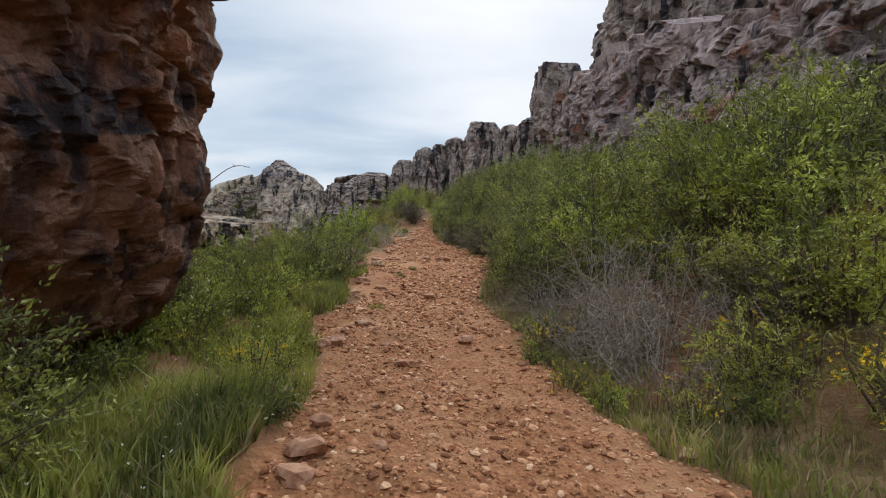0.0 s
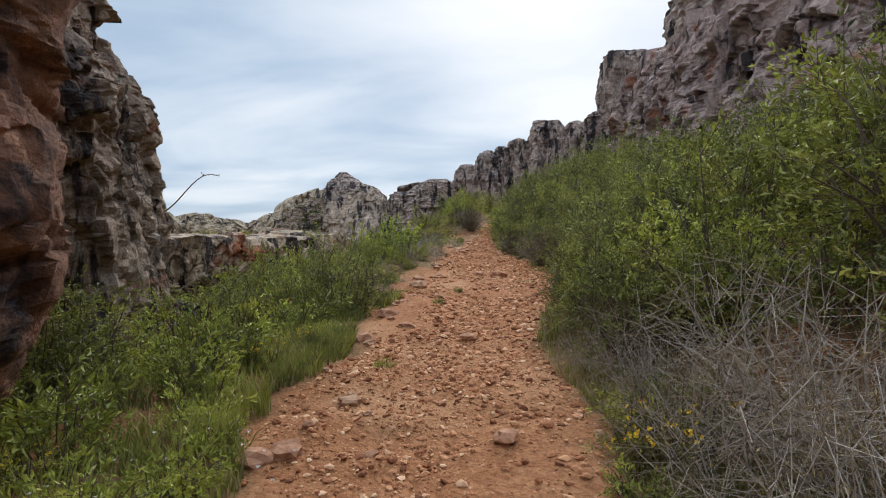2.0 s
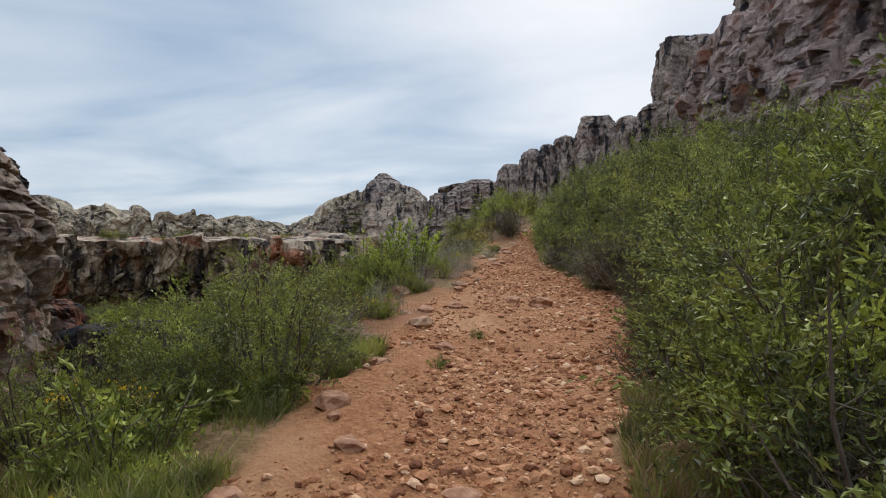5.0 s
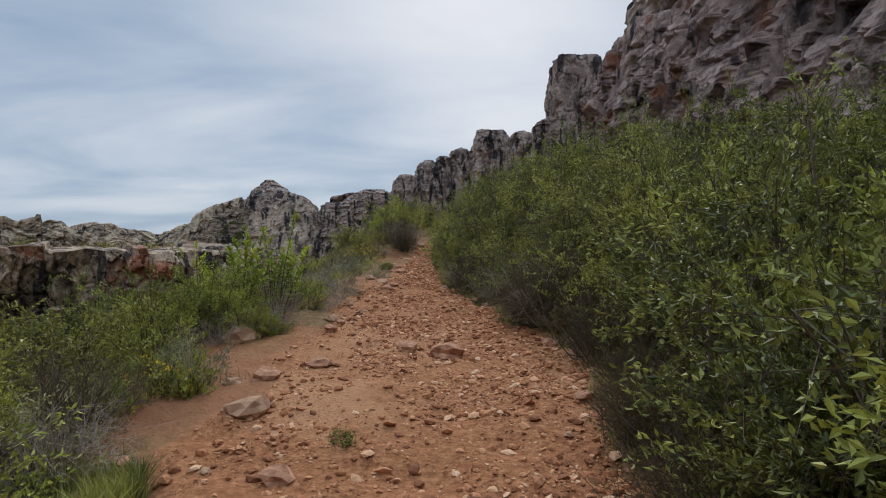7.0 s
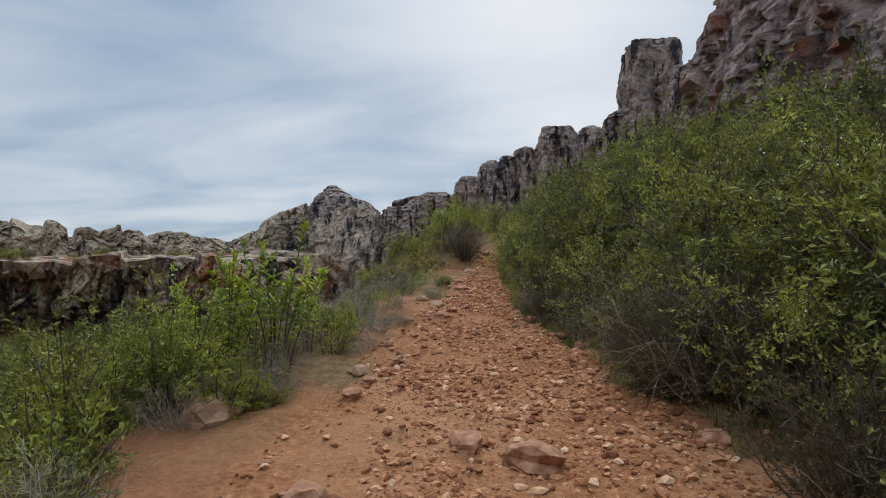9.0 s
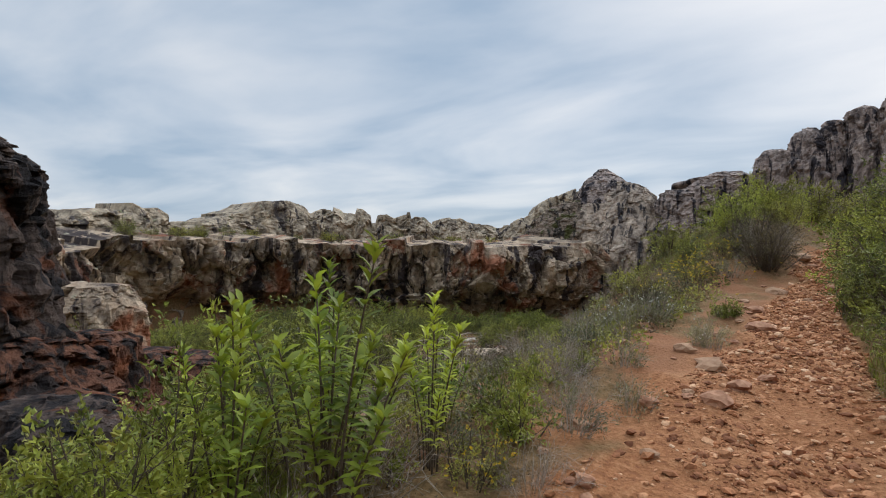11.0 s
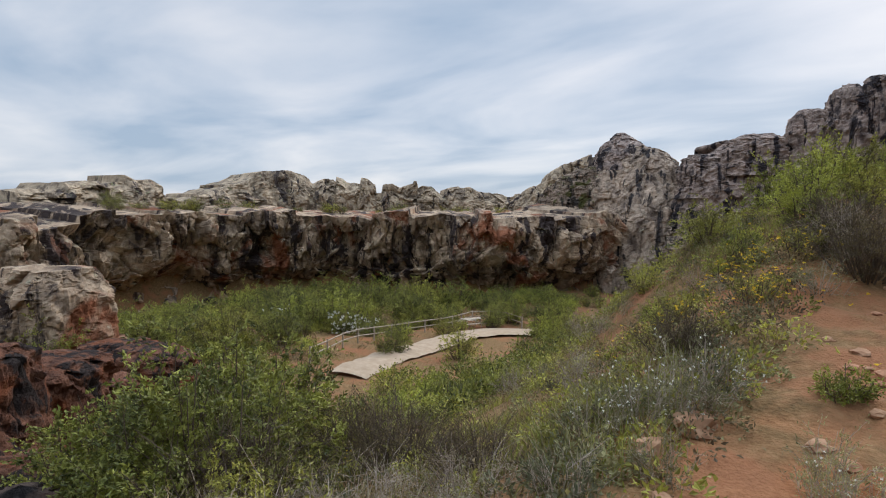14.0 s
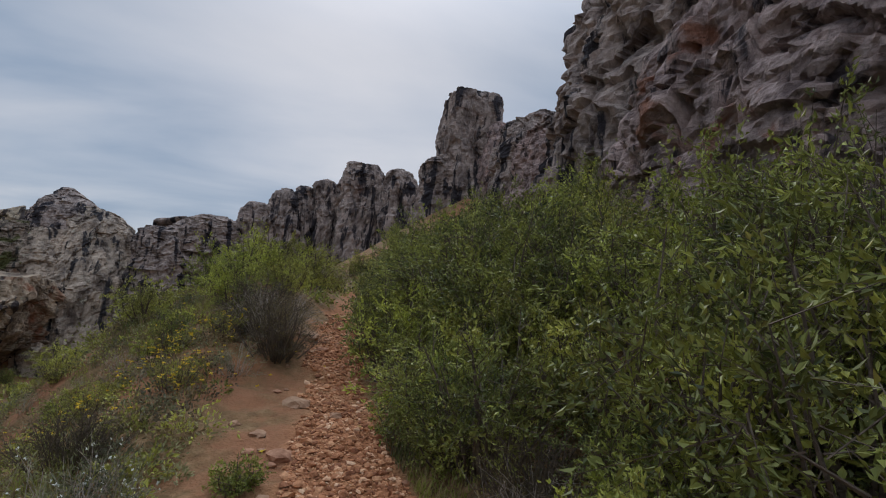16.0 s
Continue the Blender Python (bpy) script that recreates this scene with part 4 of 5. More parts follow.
def plant(kind, x, y, scale=1.0, turn=None, sink=0.04):
    src = KINDS[kind][rs.randint(len(KINDS[kind]))]
    m = put(x, y, rs.uniform(0, 360) if turn is None else turn, scale, sink, rs.uniform(-5, 5))
    if src.name not in used:
        used.add(src.name)
        src.matrix_basis = m
        src["group"] = src["label"]
        return src
    ob = src.copy()
    scene.collection.objects.link(ob)
    for c in src.children:
        k = c.copy()
        scene.collection.objects.link(k)
        k.parent = ob
    ob.matrix_basis = m
    return ob


def right_edge(y):
    return float(np.interp(y, CY, CX) + np.interp(y, CY, CW))


def left_edge(y):
    return float(np.interp(y, CY, CX) - np.interp(y, CY, CW))


# right bank, from the trail's edge up to the brow
y = 4.4
while y < 41:
    e, b = right_edge(y), float(np.interp(y, BY, BX))
    x = e + (0.9 if 29 > y > 8.4 else 0.5 if y > 29 else 1.75) - (0.35 if 21 < y < 29 else 0) + rs.uniform(-0.1, 0.2)
    first = True
    while x < b - 0.3:
        # past y 11 mostly dark leaves: the bank's shade is put into their colour
        kind = rs.choice(["bright", "dark", "olive", "dry"], p=[0.46, 0.20, 0.26, 0.08] if y < 11 else [0.12, 0.58, 0.18, 0.12]) if not first else rs.choice(["bright", "dark", "olive", "dry"], p=[0.32, 0.22, 0.2, 0.26] if y < 11 else [0.10, 0.50, 0.12, 0.28])
        s = rs.uniform(0.8, 1.2) * (0.78 if first else 1.0) * (1.12 if y > 20 else 1.0)
        plant(kind, x, y + rs.uniform(-0.45, 0.45), s)
        first = False
        x += rs.uniform(0.8, 1.2) * (1.5 if x > e + 3.2 else 1.0)
    y += rs.uniform(0.75, 1.0)
for x, y, k, s in ((3.5, 6.6, "dark", 1.1), (2.7, 8.3, "bright", 1.1), (2.3, 5.2, "dry", 1.0), (2.75, 4.6, "olive", 0.5), (2.05, 5.9, "dry", 0.95), (3.3, 4.9, "olive", 0.7), (2.3, 4.4, "yellow", 0.7), (1.95, 7.3, "dry", 0.9), (2.6, 5.9, "dry", 1.2), (2.5, 6.8, "dry", 1.15), (2.8, 11.0, "dusk", 0.6), (3.0, 10.0, "dusk", 0.6), (3.2, 12.2, "dusk", 0.65), (2.75, 9.2, "dusk", 0.5), (1.95, 6.7, "dry", 0.72), (2.35, 6.0, "dry", 0.75), (3.1, 5.2, "dry", 0.7), (1.75, 8.1, "dry", 0.75), (3.7, 15.9, "dark", 1.25), (3.3, 14.2, "dark", 1.2), (2.9, 12.4, "dark", 1.05), (2.5, 11.2, "dark", 0.95), (2.3, 10.4, "dark", 0.8), (2.25, 11.8, "dark", 0.75), (2.35, 17.2, "dry", 1.1), (2.2, 18.3, "dry", 1.15), (1.75, 20.0, "dry", 0.9), (2.9, 4.5, "yellow", 1.0), (3.2, 3.7, "yellow", 1.1), (1.5, 5.1, "yellow", 0.5), (1.75, 6.45, "yellow", 1.0), (3.3, 5.6, "low", 0.9), (2.6, 4.3, "low", 0.6), (2.9, 3.2, "low", 0.7), (1.65, 7.0, "low", 0.7), (1.45, 5.9, "low", 0.5), (1.75, 4.9, "low", 0.6)):
    plant(k, x, y, s)
# left shoulder and slope
for _ in range(40):
    y = rs.uniform(7.0, 24)
    x = left_edge(y) - rs.uniform(0.35, 1.3)
    if -1.6 < x and y > 15:
        continue
    k = rs.choice(["low", "bright", "herb", "dry", "yellow"], p=[0.42, 0.2, 0.22, 0.1, 0.06])
    plant(k, x, y, rs.uniform(0.5, 0.85) * (0.6 if k == "bright" else 1.0))
for _ in range(110):
    y = rs.uniform(8, 34)
    l = rs.uniform(1.2, 9.5)
    x = left_edge(y) - l
    if y < 13 and x < -3.6:
        continue
    near = y > 16 and l < 4.5
    kind = rs.choice(["herb", "low", "dry", "olive", "bright", "white", "yellow"], p=[0.40, 0.20, 0.18, 0.06, 0.06, 0.04, 0.06] if near else [0.25, 0.20, 0.15, 0.16, 0.16, 0.02, 0.06])
    plant(kind, x, y, rs.uniform(0.4, 0.68) if near else rs.uniform(0.5, 0.9))
for x, y, k, s in ((-8.0, 23.6, "dusk", 1.2), (-7.2, 24.3, "olive", 1.1), (-9.3, 22.9, "dusk", 1.1), (-8.9, 24.6, "thick", 1.2), (-10.6, 23.3, "thick", 1.05), (-7.4, 23.0, "dark", 0.95), (-8.6, 22.4, "olive", 1.0), (-10.0, 22.3, "olive", 1.0), (-11.8, 24.2, "thick", 0.95), (-7.6, 22.7, "dusk", 0.85), (-6.3, 23.9, "olive", 0.6), (-3.65, 21.2, "olive", 0.7), (-3.3, 20.9, "dry", 1.0), (-4.9, 20.6, "olive", 0.6), (-2.6, 16.9, "bright", 0.75), (-2.5, 12.2, "bright", 0.7), (-1.75, 9.3, "low", 1.2), (-2.1, 10.4, "bright", 0.5), (-2.75, 8.6, "bright", 0.6), (-3.4, 10.0, "olive", 0.55),
                   (-0.85, 29.3, "dry", 1.15), (-0.75, 30.0, "dry", 0.9), (-1.6, 30.6, "bright", 0.7), (-2.2, 29.0, "yellow", 0.9), (-1.9, 27.4, "yellow", 0.8), (-1.86, 24.5, "white", 1.0), (-2.5, 23.3, "white", 0.9), (-0.95, 24.6, "low", 0.6), (-1.0, 22.9, "herb", 0.6), (-1.5, 31.8, "bright", 0.8), (-0.6, 32.6, "olive", 0.8),
                   (-2.2, 18.4, "low", 0.8), (-2.6, 18.5, "low", 0.8), (-2.0, 17.6, "low", 0.7), (-2.3, 4.0, "dark", 0.5), (-1.75, 2.9, "dark", 0.72), (-0.08, 13.34, "low", 0.28), (-0.33, 11.97, "low", 0.32), (-0.38, 8.02, "low", 0.28), (-0.9, 24.6, "low", 0.5), (-1.3, 33.5, "bright", 0.7), (-2.4, 34.0, "bright", 0.8), (-0.5, 35.0, "bright", 0.7), (-3.4, 32.5, "olive", 0.8), (-2.8, 30.4, "low", 0.9), (-3.6, 29.4, "low", 1.0), (-1.4, 36.6, "bright", 0.9), (-1.9, 7.3, "low", 1.1), (-1.6, 6.9, "low", 0.9)):
    plant(k, x, y, s)
# young trees at the trail's edge, then the bushes under them
for x, y, k, s in ((-1.95, 17.75, "sapling", 1.08), (-1.95, 18.7, "sapling", 0.78), (-2.4, 18.2, "sapling", 0.98), (-2.3, 17.4, "sapling", 0.9), (-2.85, 18.8, "sapling", 0.8), (-2.3, 19.3, "sapling", 0.6), (-3.0, 17.7, "sapling", 0.8), (-1.9, 17.3, "dry", 0.7), (-2.5, 17.2, "bright", 0.7), (-3.3, 18.2, "bright", 0.9), (-3.4, 17.0, "olive", 0.85), (-4.2, 17.8, "olive", 1.0), (-3.0, 16.2, "bright", 0.75), (-3.9, 16.0, "olive", 0.9), (-4.6, 15.4, "bright", 0.8), (-2.5, 15.6, "low", 1.1), (-3.2, 14.8, "olive", 0.8), (-4.2, 19.2, "dark", 0.9),
                   (-1.65, 11.0, "dark", 0.75), (-2.0, 11.8, "dark", 0.8), (-2.5, 10.9, "dark", 0.55), (-2.6, 9.6, "dark", 0.5), (-1.9, 12.9, "herb", 1.1), (-2.2, 13.6, "brush", 0.7), (-2.9, 12.9, "olive", 0.85), (-3.6, 12.2, "bright", 0.85), (-3.4, 13.8, "olive", 0.8), (-1.7, 14.6, "herb", 1.0),
                   (-7.2, 22.9, "dusk", 1.0), (-8.3, 23.2, "dusk", 1.1), (-6.4, 22.7, "brush", 1.4), (-9.2, 23.8, "brush", 1.8), (-6.0, 24.6, "brush", 1.2), (-10.3, 24.6, "dusk", 1.1), (-4.3, 22.6, "dry", 0.8), (-3.6, 23.4, "brush", 0.75), (-5.0, 23.9, "brush", 0.9), (-3.0, 22.4, "dry", 0.6), (-5.4, 21.6, "dry", 0.9), (-2.4, 25.6, "brush", 0.7), (-3.5, 25.8, "dry", 0.8),
                   (-2.05, 23.9, "white", 1.1), (-1.85, 24.0, "herb", 1.0), (-2.2, 23.5, "white", 0.9), (-0.85, 22.9, "white", 0.7), (-1.0, 23.3, "herb", 0.7), (-0.7, 28.6, "brush", 1.0), (-0.95, 29.6, "brush", 1.1), (-1.5, 29.0, "yellow", 1.0), (-1.2, 27.8, "herb", 0.9),
                   (-2.9, 6.6, "dark", 0.75), (-3.2, 7.3, "dark", 0.85), (-2.6, 6.0, "dark", 0.6), (-2.35, 5.3, "low", 1.0), (-2.3, 6.7, "low", 0.9), (-2.0, 6.0, "low", 1.1), (-2.5, 7.6, "low", 0.9), (-1.9, 7.9, "low", 1.1), (-3.5, 6.6, "dark", 0.7), (-2.0, 4.6, "low", 0.8), (-1.9, 3.6, "low", 0.8),
                   (-19.5, 57.5, "thick", 1.0), (-18.4, 59.2, "thick", 1.1), (-20.4, 61.8, "thick", 1.1), (-17.4, 60.8, "thick", 1.0), (-16.0, 57.8, "bright", 1.3), (-21.8, 63.4, "dusk", 1.0),
                   (-1.3, 18.9, "dry", 0.45), (-1.35, 19.7, "herb", 0.8), (-1.6, 20.3, "dry", 0.5), (-1.15, 20.6, "herb", 0.7), (-1.9, 20.9, "dry", 0.55), (-1.5, 21.5, "herb", 0.8), (-2.6, 21.4, "dry", 0.6), (-2.2, 22.2, "herb", 0.9),
                   (-31.0, 47.0, "bloom", 1.15), (-36.4, 45.4, "bloom", 1.1), (-29.5, 48.2, "bloom", 0.9)):
    plant(k, x, y, s)
for _ in range(46):
    y = rs.uniform(11.5, 21.5)
    plant("brush", right_edge(y) + rs.uniform(0.35, 1.25), y, rs.uniform(0.6, 1.0))
for _ in range(26):
    y = rs.uniform(7.5, 12)
    plant(rs.choice(["dark", "bright", "olive", "brush"], p=[0.3, 0.35, 0.15, 0.2]), right_edge(y) + rs.uniform(0.6, 1.5), y, rs.uniform(0.5, 0.8))
# dark-leaved kinds prevail here, standing in for shadow inside the near bushes
for _ in range(34):
    y = rs.uniform(22, 31)
    plant(rs.choice(["dark", "dusk", "brush", "olive"], p=[0.4, 0.2, 0.2, 0.2]), right_edge(y) + rs.uniform(0.5, 2.2), y, rs.uniform(0.5, 0.85))
for _ in range(60):
    x, y = rs.uniform(-9, 9), rs.uniform(33, 47)
    if on_trail(x, y) < 0.05:
        plant(rs.choice(["olive", "bright", "brush", "dry", "low"]), x, y, rs.uniform(0.6, 1.1))
for _ in range(55):
    x, y = rs.uniform(-32, -9), rs.uniform(46, 82)
    if y - np.interp(x, QX, QY) < -2 and abs(x - np.interp(y, [43, 54, 57.5, 61], [-22.3, -24, -22.6, -19.5]) - 1.0) > 3.2:
        plant(rs.choice(["thick", "bright", "dusk", "dark"]), x, y, rs.uniform(0.6, 1.15))
for _ in range(34):
    y = rs.uniform(4.0, 12)
    plant(rs.choice(["low", "low", "low", "yellow"]), left_edge(y) - 0.25 - abs(rs.normal(0, 0.8)), y, rs.uniform(0.4, 0.75))
# scrub on the valley side and floor
for _ in range(70):
    x, y = rs.uniform(-46, -7), rs.uniform(22, 62)
    pc = np.interp(y, [33, 43, 56, 66], [-19.5, -22.3, -24.3, -31])
    if abs(x - pc - 1.0) < 3.6 or (y > 40 and x > -16) or (-27 < x < pc and rs.rand() < 0.6):
        continue
    plant(rs.choice(["dark", "olive", "bright"]) if x < -26 else rs.choice(["olive", "low", "herb", "bright"]), x, y, rs.uniform(0.8, 1.6) if x < -26 else rs.uniform(0.4, 0.8))
for _ in range(75):
    x, y = rs.uniform(-50, -11), rs.uniform(26, 66)
    if -30 < x < -17 and rs.rand() < 0.8 or (y > 40 and x > -18):
        continue
    plant(rs.choice(["thick", "dusk"]), x, y, rs.uniform(0.9, 1.6) if x < -28 else rs.uniform(0.5, 1.0))
for _ in range(30):
    t = rs.rand()
    x, y = np.interp(t, [0, 0.25, 0.5, 0.75, 1], [-44, -49, -49, -39, -27]) + rs.uniform(0, 6), np.interp(t, [0, 0.25, 0.5, 0.75, 1], [28, 42, 58, 67, 78]) - rs.uniform(0, 6)
    plant(rs.choice(["dark", "bright", "dark"]), x, y, rs.uniform(0.8, 1.6))
for _ in range(26):
    t = rs.rand()
    x, y = np.interp(t, [0, 0.3, 0.6, 1], [-57, -60, -53, -33]) + rs.uniform(-3, 1), np.interp(t, [0, 0.3, 0.6, 1], [40, 56, 70, 82]) + rs.uniform(-1, 3)
    o = plant(rs.choice(["dark", "olive"]), x, y, rs.uniform(0.6, 1.3))
    o.location.z = 3.5
# hillside between the brow and the ridge
for _ in range(26):
    x, y = rs.uniform(-3, 15), rs.uniform(35, 62)
    plant(rs.choice(["olive", "dark", "bright", "dry"]), x, y, rs.uniform(0.9, 1.5))
for k, obs in KINDS.items():
    for o in obs:
        if o.name not in used:
            plant(k, -12 - rs.uniform(0, 6), 30 + rs.uniform(0, 6), 1.0)


# ---- grass ----
def grass(name, mat, n, pick, high, label, lean=0.35, width=0.006):
    r = np.random.RandomState(n)
    x, y = pick(r, n)
    z = ground_z(x, y)
    h = high * r.uniform(0.4, 1.2, len(x)) * (1 + 0.5 * vn3(x * 1.1, y * 1.1, 40))
    a = r.uniform(0, 2 * np.pi, len(x))
    b = r.normal(0, lean, (len(x), 2)) * h[:, None]
    w = width * r.uniform(0.7, 1.5, len(x))
    base = np.stack([x, y, z - 0.02], 1)
    sd = np.stack([np.cos(a), np.sin(a), 0 * a], 1) * w[:, None]
    mid = base + np.stack([b[:, 0] * 0.35, b[:, 1] * 0.35, h * 0.6], 1)
    tip = base + np.stack([b[:, 0], b[:, 1], h], 1)
    v = np.stack([base - sd, base + sd, mid + sd * 0.7, mid - sd * 0.7, tip], 1).reshape(-1, 3)
    k = np.arange(len(x))[:, None] * 5
    f = (k + [0, 1, 2, 3]).tolist() + (k + [3, 2, 4]).tolist()
    return tagged(mesh_object(name, v, f, mat), label, "grass", kind="stuff")


def clumped(r, x, y, cut, scale=0.8, seed=50):
    keep = vn3(x * scale, y * scale, seed) + 0.5 * vn3(x * 3, y * 3, seed + 1) > cut + 0.25 * r.normal(size=len(x))
    keep &= on_trail(x, y) < 0.35
    return x[keep], y[keep]


def verge_left(r, n):
    y = r.uniform(1.0, 13, n)
    x = np.interp(y, CY, CX) - np.interp(y, CY, CW) - np.abs(r.normal(0, 0.75, n)) * (1 + 1.2 * (y < 8)) + 0.1
    return clumped(r, x, y, -0.2)


def verge_right(r, n):
    y = r.uniform(1.5, 26, n)
    x = np.interp(y, CY, CX) + np.interp(y, CY, CW) + np.abs(r.normal(0, 0.8, n)) - 0.1
    return clumped(r, x, y, -0.1)


def slope_left(r, n):
    y = r.uniform(12, 35, n)
    x = np.interp(y, CY, CX) - np.interp(y, CY, CW) - np.abs(r.normal(0, 3.4, n))
    x, y = clumped(r, x, y, 0.15)
    k = (x < np.interp(y, CY, CX) - np.interp(y, CY, CW) - 1.1 - 0.5 * r.rand(len(x))) | (y < 15)
    return x[k], y[k]


def slope_far(r, n):
    x, y = clumped(r, r.uniform(-32, -4, n), r.uniform(20, 60, n), -0.05, 0.35)
    k = np.abs(x - np.interp(y, [33, 43, 56, 66], [-19.8, -22.3, -24.3, -31])) > 2.2
    return x[k], y[k]


grass("grass", L_GRASS, 44000, verge_left, 0.19, "green grass on the trail's shoulder")
grass("grass", L_GRASS, 26000, verge_right, 0.15, "green grass along the foot of the scrub")
grass("grass", L_GRASS, 62000, slope_left, 0.20, "patchy green grass on the valley slope")
grass("dry_grass", L_STRAW, 40000, slope_left, 0.20, "dry straw-coloured grass on the slope")
grass("dry_grass", L_STRAW, 15000, verge_right, 0.20, "dry straw-coloured grass under the scrub")
grass("dry_grass", L_STRAW, 9000, verge_left, 0.16, "dry straw-coloured grass on the shoulder")
grass("grass", L_GRASS, 4500, slope_far, 0.22, "rough grass on the valley side", width=0.016)


def flowers(name, mat, n, pick, size, high, label):
    r = np.random.RandomState(n + 5)
    x, y = pick(r, n)
    bag = Bag()
    for a, b, c in zip(x, y, ground_z(x, y)):
        p = np.array([a, b, c + high * r.uniform(0.5, 1.1)])
        v, f = leaves(r, np.repeat(p[None], 7, 0), r.normal(0, 1, (7, 3)) * [1, 1, 0.3] + [0, 0, 0.15], size, size * 0.6)
        bag.add(v, f)
    return tagged(bag.make(name, mat), label, "flowers", kind="stuff")


def patch_white(r, n):
    return r.normal(-1.05, 0.35, n), r.uniform(3.0, 6.5, n)


def patch_yellow(r, n):
    return r.normal(-2.3, 0.8, n), r.normal(27.6, 1.1, n)


flowers("daisies", M_WHITE, 70, patch_white, 0.014, 0.14, "small white daisies in the grass")
flowers("yellow_flowers", M_YELLOW, 130, patch_yellow, 0.03, 0.42, "yellow flowers on the slope below the trail")


def scrub(name, mat, n, pick, high, leaf, per, label, seed):
    """Low bushes too many and too far to tell apart: hummocks of leaves."""
    r = np.random.RandomState(seed)
    x, y = pick(r, n)
    h = high * r.uniform(0.5, 1.3, len(x))
    lift = np.zeros(len(x))
    if high > 1.2:
        # large bushes are made of several rounded heads
        k = 5
        grow = np.repeat(h, k)
        x, y = np.repeat(x, k) + 0.75 * grow * r.normal(0, 0.6, len(grow)), np.repeat(y, k) + 0.75 * grow * r.normal(0, 0.6, len(grow))
        h, lift, per = 0.55 * grow * r.uniform(0.7, 1.25, len(grow)), grow * r.uniform(0.0, 0.55, len(grow)), per // 2
    z = ground_z(x, y) + lift
    d = r.normal(size=(len(x), per, 3))
    d /= np.linalg.norm(d, axis=2)[..., None]
    d[..., 2] = np.abs(d[..., 2])
    rad = r.uniform(0.62, 1.05, (len(x), per, 1)) * (1 + 0.25 * np.sin(7 * d[..., :1] + 5 * d[..., 1:2] + x[:, None, None])) * h[:, None, None]
    p = np.stack([x, y, z], 1)[:, None, :] + d * rad * [1.15, 1.15, 1.0]
    p[..., 2] = np.maximum(p[..., 2], z[:, None] + 0.02)
    p = p.reshape(-1, 3)
    v, f = leaves(r, p, d.reshape(-1, 3) + r.normal(0, 0.55, p.shape), leaf, leaf * 0.5)
    return tagged(mesh_object(name, v, f, mat), label, "scrub", kind="stuff")


def valley(r, n):
    x, y = r.uniform(-52, -9, n), r.uniform(20, 76, n)
    k = (vn3(x * 0.16, y * 0.16, 91) + 0.5 * vn3(x * 0.5, y * 0.5, 92) > -0.25) & (y - np.interp(x, QX, QY) < -1) & (x > np.interp(y, RY, RX) + 1)
    k &= np.abs(x - np.interp(y, [30, 38, 43, 49, 56, 62, 66], [-18.5, -21.5, -22.3, -23.3, -24.3, -23.0, -20]) - 0.9) > 3.0 + 1.2 * r.rand(n)
    k &= ~((x > -29.5) & (x < -24) & (y > 44) & (y < 62)) | (r.rand(n) < 0.15)
    return x[k], y[k]


def foot_of_cliff(r, n):
    t = r.rand(n)
    x = np.interp(t, [0, 0.25, 0.5, 0.75, 1], [-43, -49, -50, -40, -27]) + r.uniform(0, 5, n)
    return x, np.interp(t, [0, 0.25, 0.5, 0.75, 1], [24, 42, 58, 66, 77]) - r.uniform(0, 5, n)


def bank(r, n):
    y = r.uniform(19, 41, n)
    x = np.interp(y, CY, CX) - np.interp(y, CY, CW) - 0.9 - np.abs(r.normal(0, 5, n))
    k = vn3(x * 0.5, y * 0.5, 95) > -0.2 + 0.3 * r.normal(size=n)
    return x[k], y[k]


def north_bank(r, n):
    x, y = r.uniform(-14, 6, n), r.uniform(33, 46, n)
    k = on_trail(x, y) < 0.1
    return x[k], y[k]


scrub("scrub", L_OLIVE, 95, valley, 1.25, 0.14, 300, "olive scrub over the valley floor", 61)
scrub("scrub", L_DARK, 230, valley, 1.3, 0.15, 320, "dark green scrub over the valley floor", 62)
scrub("scrub", L_BRIGHT, 50, valley, 1.25, 0.14, 300, "bright green bushes over the valley floor", 70)
scrub("heath", L_OLIVE, 1500, valley, 0.38, 0.10, 45, "olive heath between the valley bushes", 72)
scrub("heath", L_BROWN, 2200, valley, 0.42, 0.10, 50, "dry brown heath between the valley bushes", 71)
scrub("scrub", L_DARK, 80, foot_of_cliff, 1.5, 0.16, 360, "dark thicket along the foot of the quarry cliff", 63)
scrub("scrub", L_BRIGHT, 32, foot_of_cliff, 1.6, 0.16, 340, "bright green thicket under the quarry cliff", 64)
scrub("heath", L_GREY, 560, bank, 0.20, 0.05, 90, "grey-green heath on the bank below the trail", 65)
scrub("heath", L_BROWN, 620, bank, 0.22, 0.05, 90, "brown dry heath on the bank below the trail", 66)
scrub("heath", L_OLIVE, 420, bank, 0.24, 0.06, 90, "olive heath on the bank below the trail", 67)
scrub("scrub", L_BRIGHT, 150, north_bank, 0.5, 0.10, 110, "green scrub beyond the top of the trail", 68)
scrub("scrub", L_OLIVE, 150, north_bank, 0.45, 0.10, 110, "olive scrub beyond the top of the trail", 69)


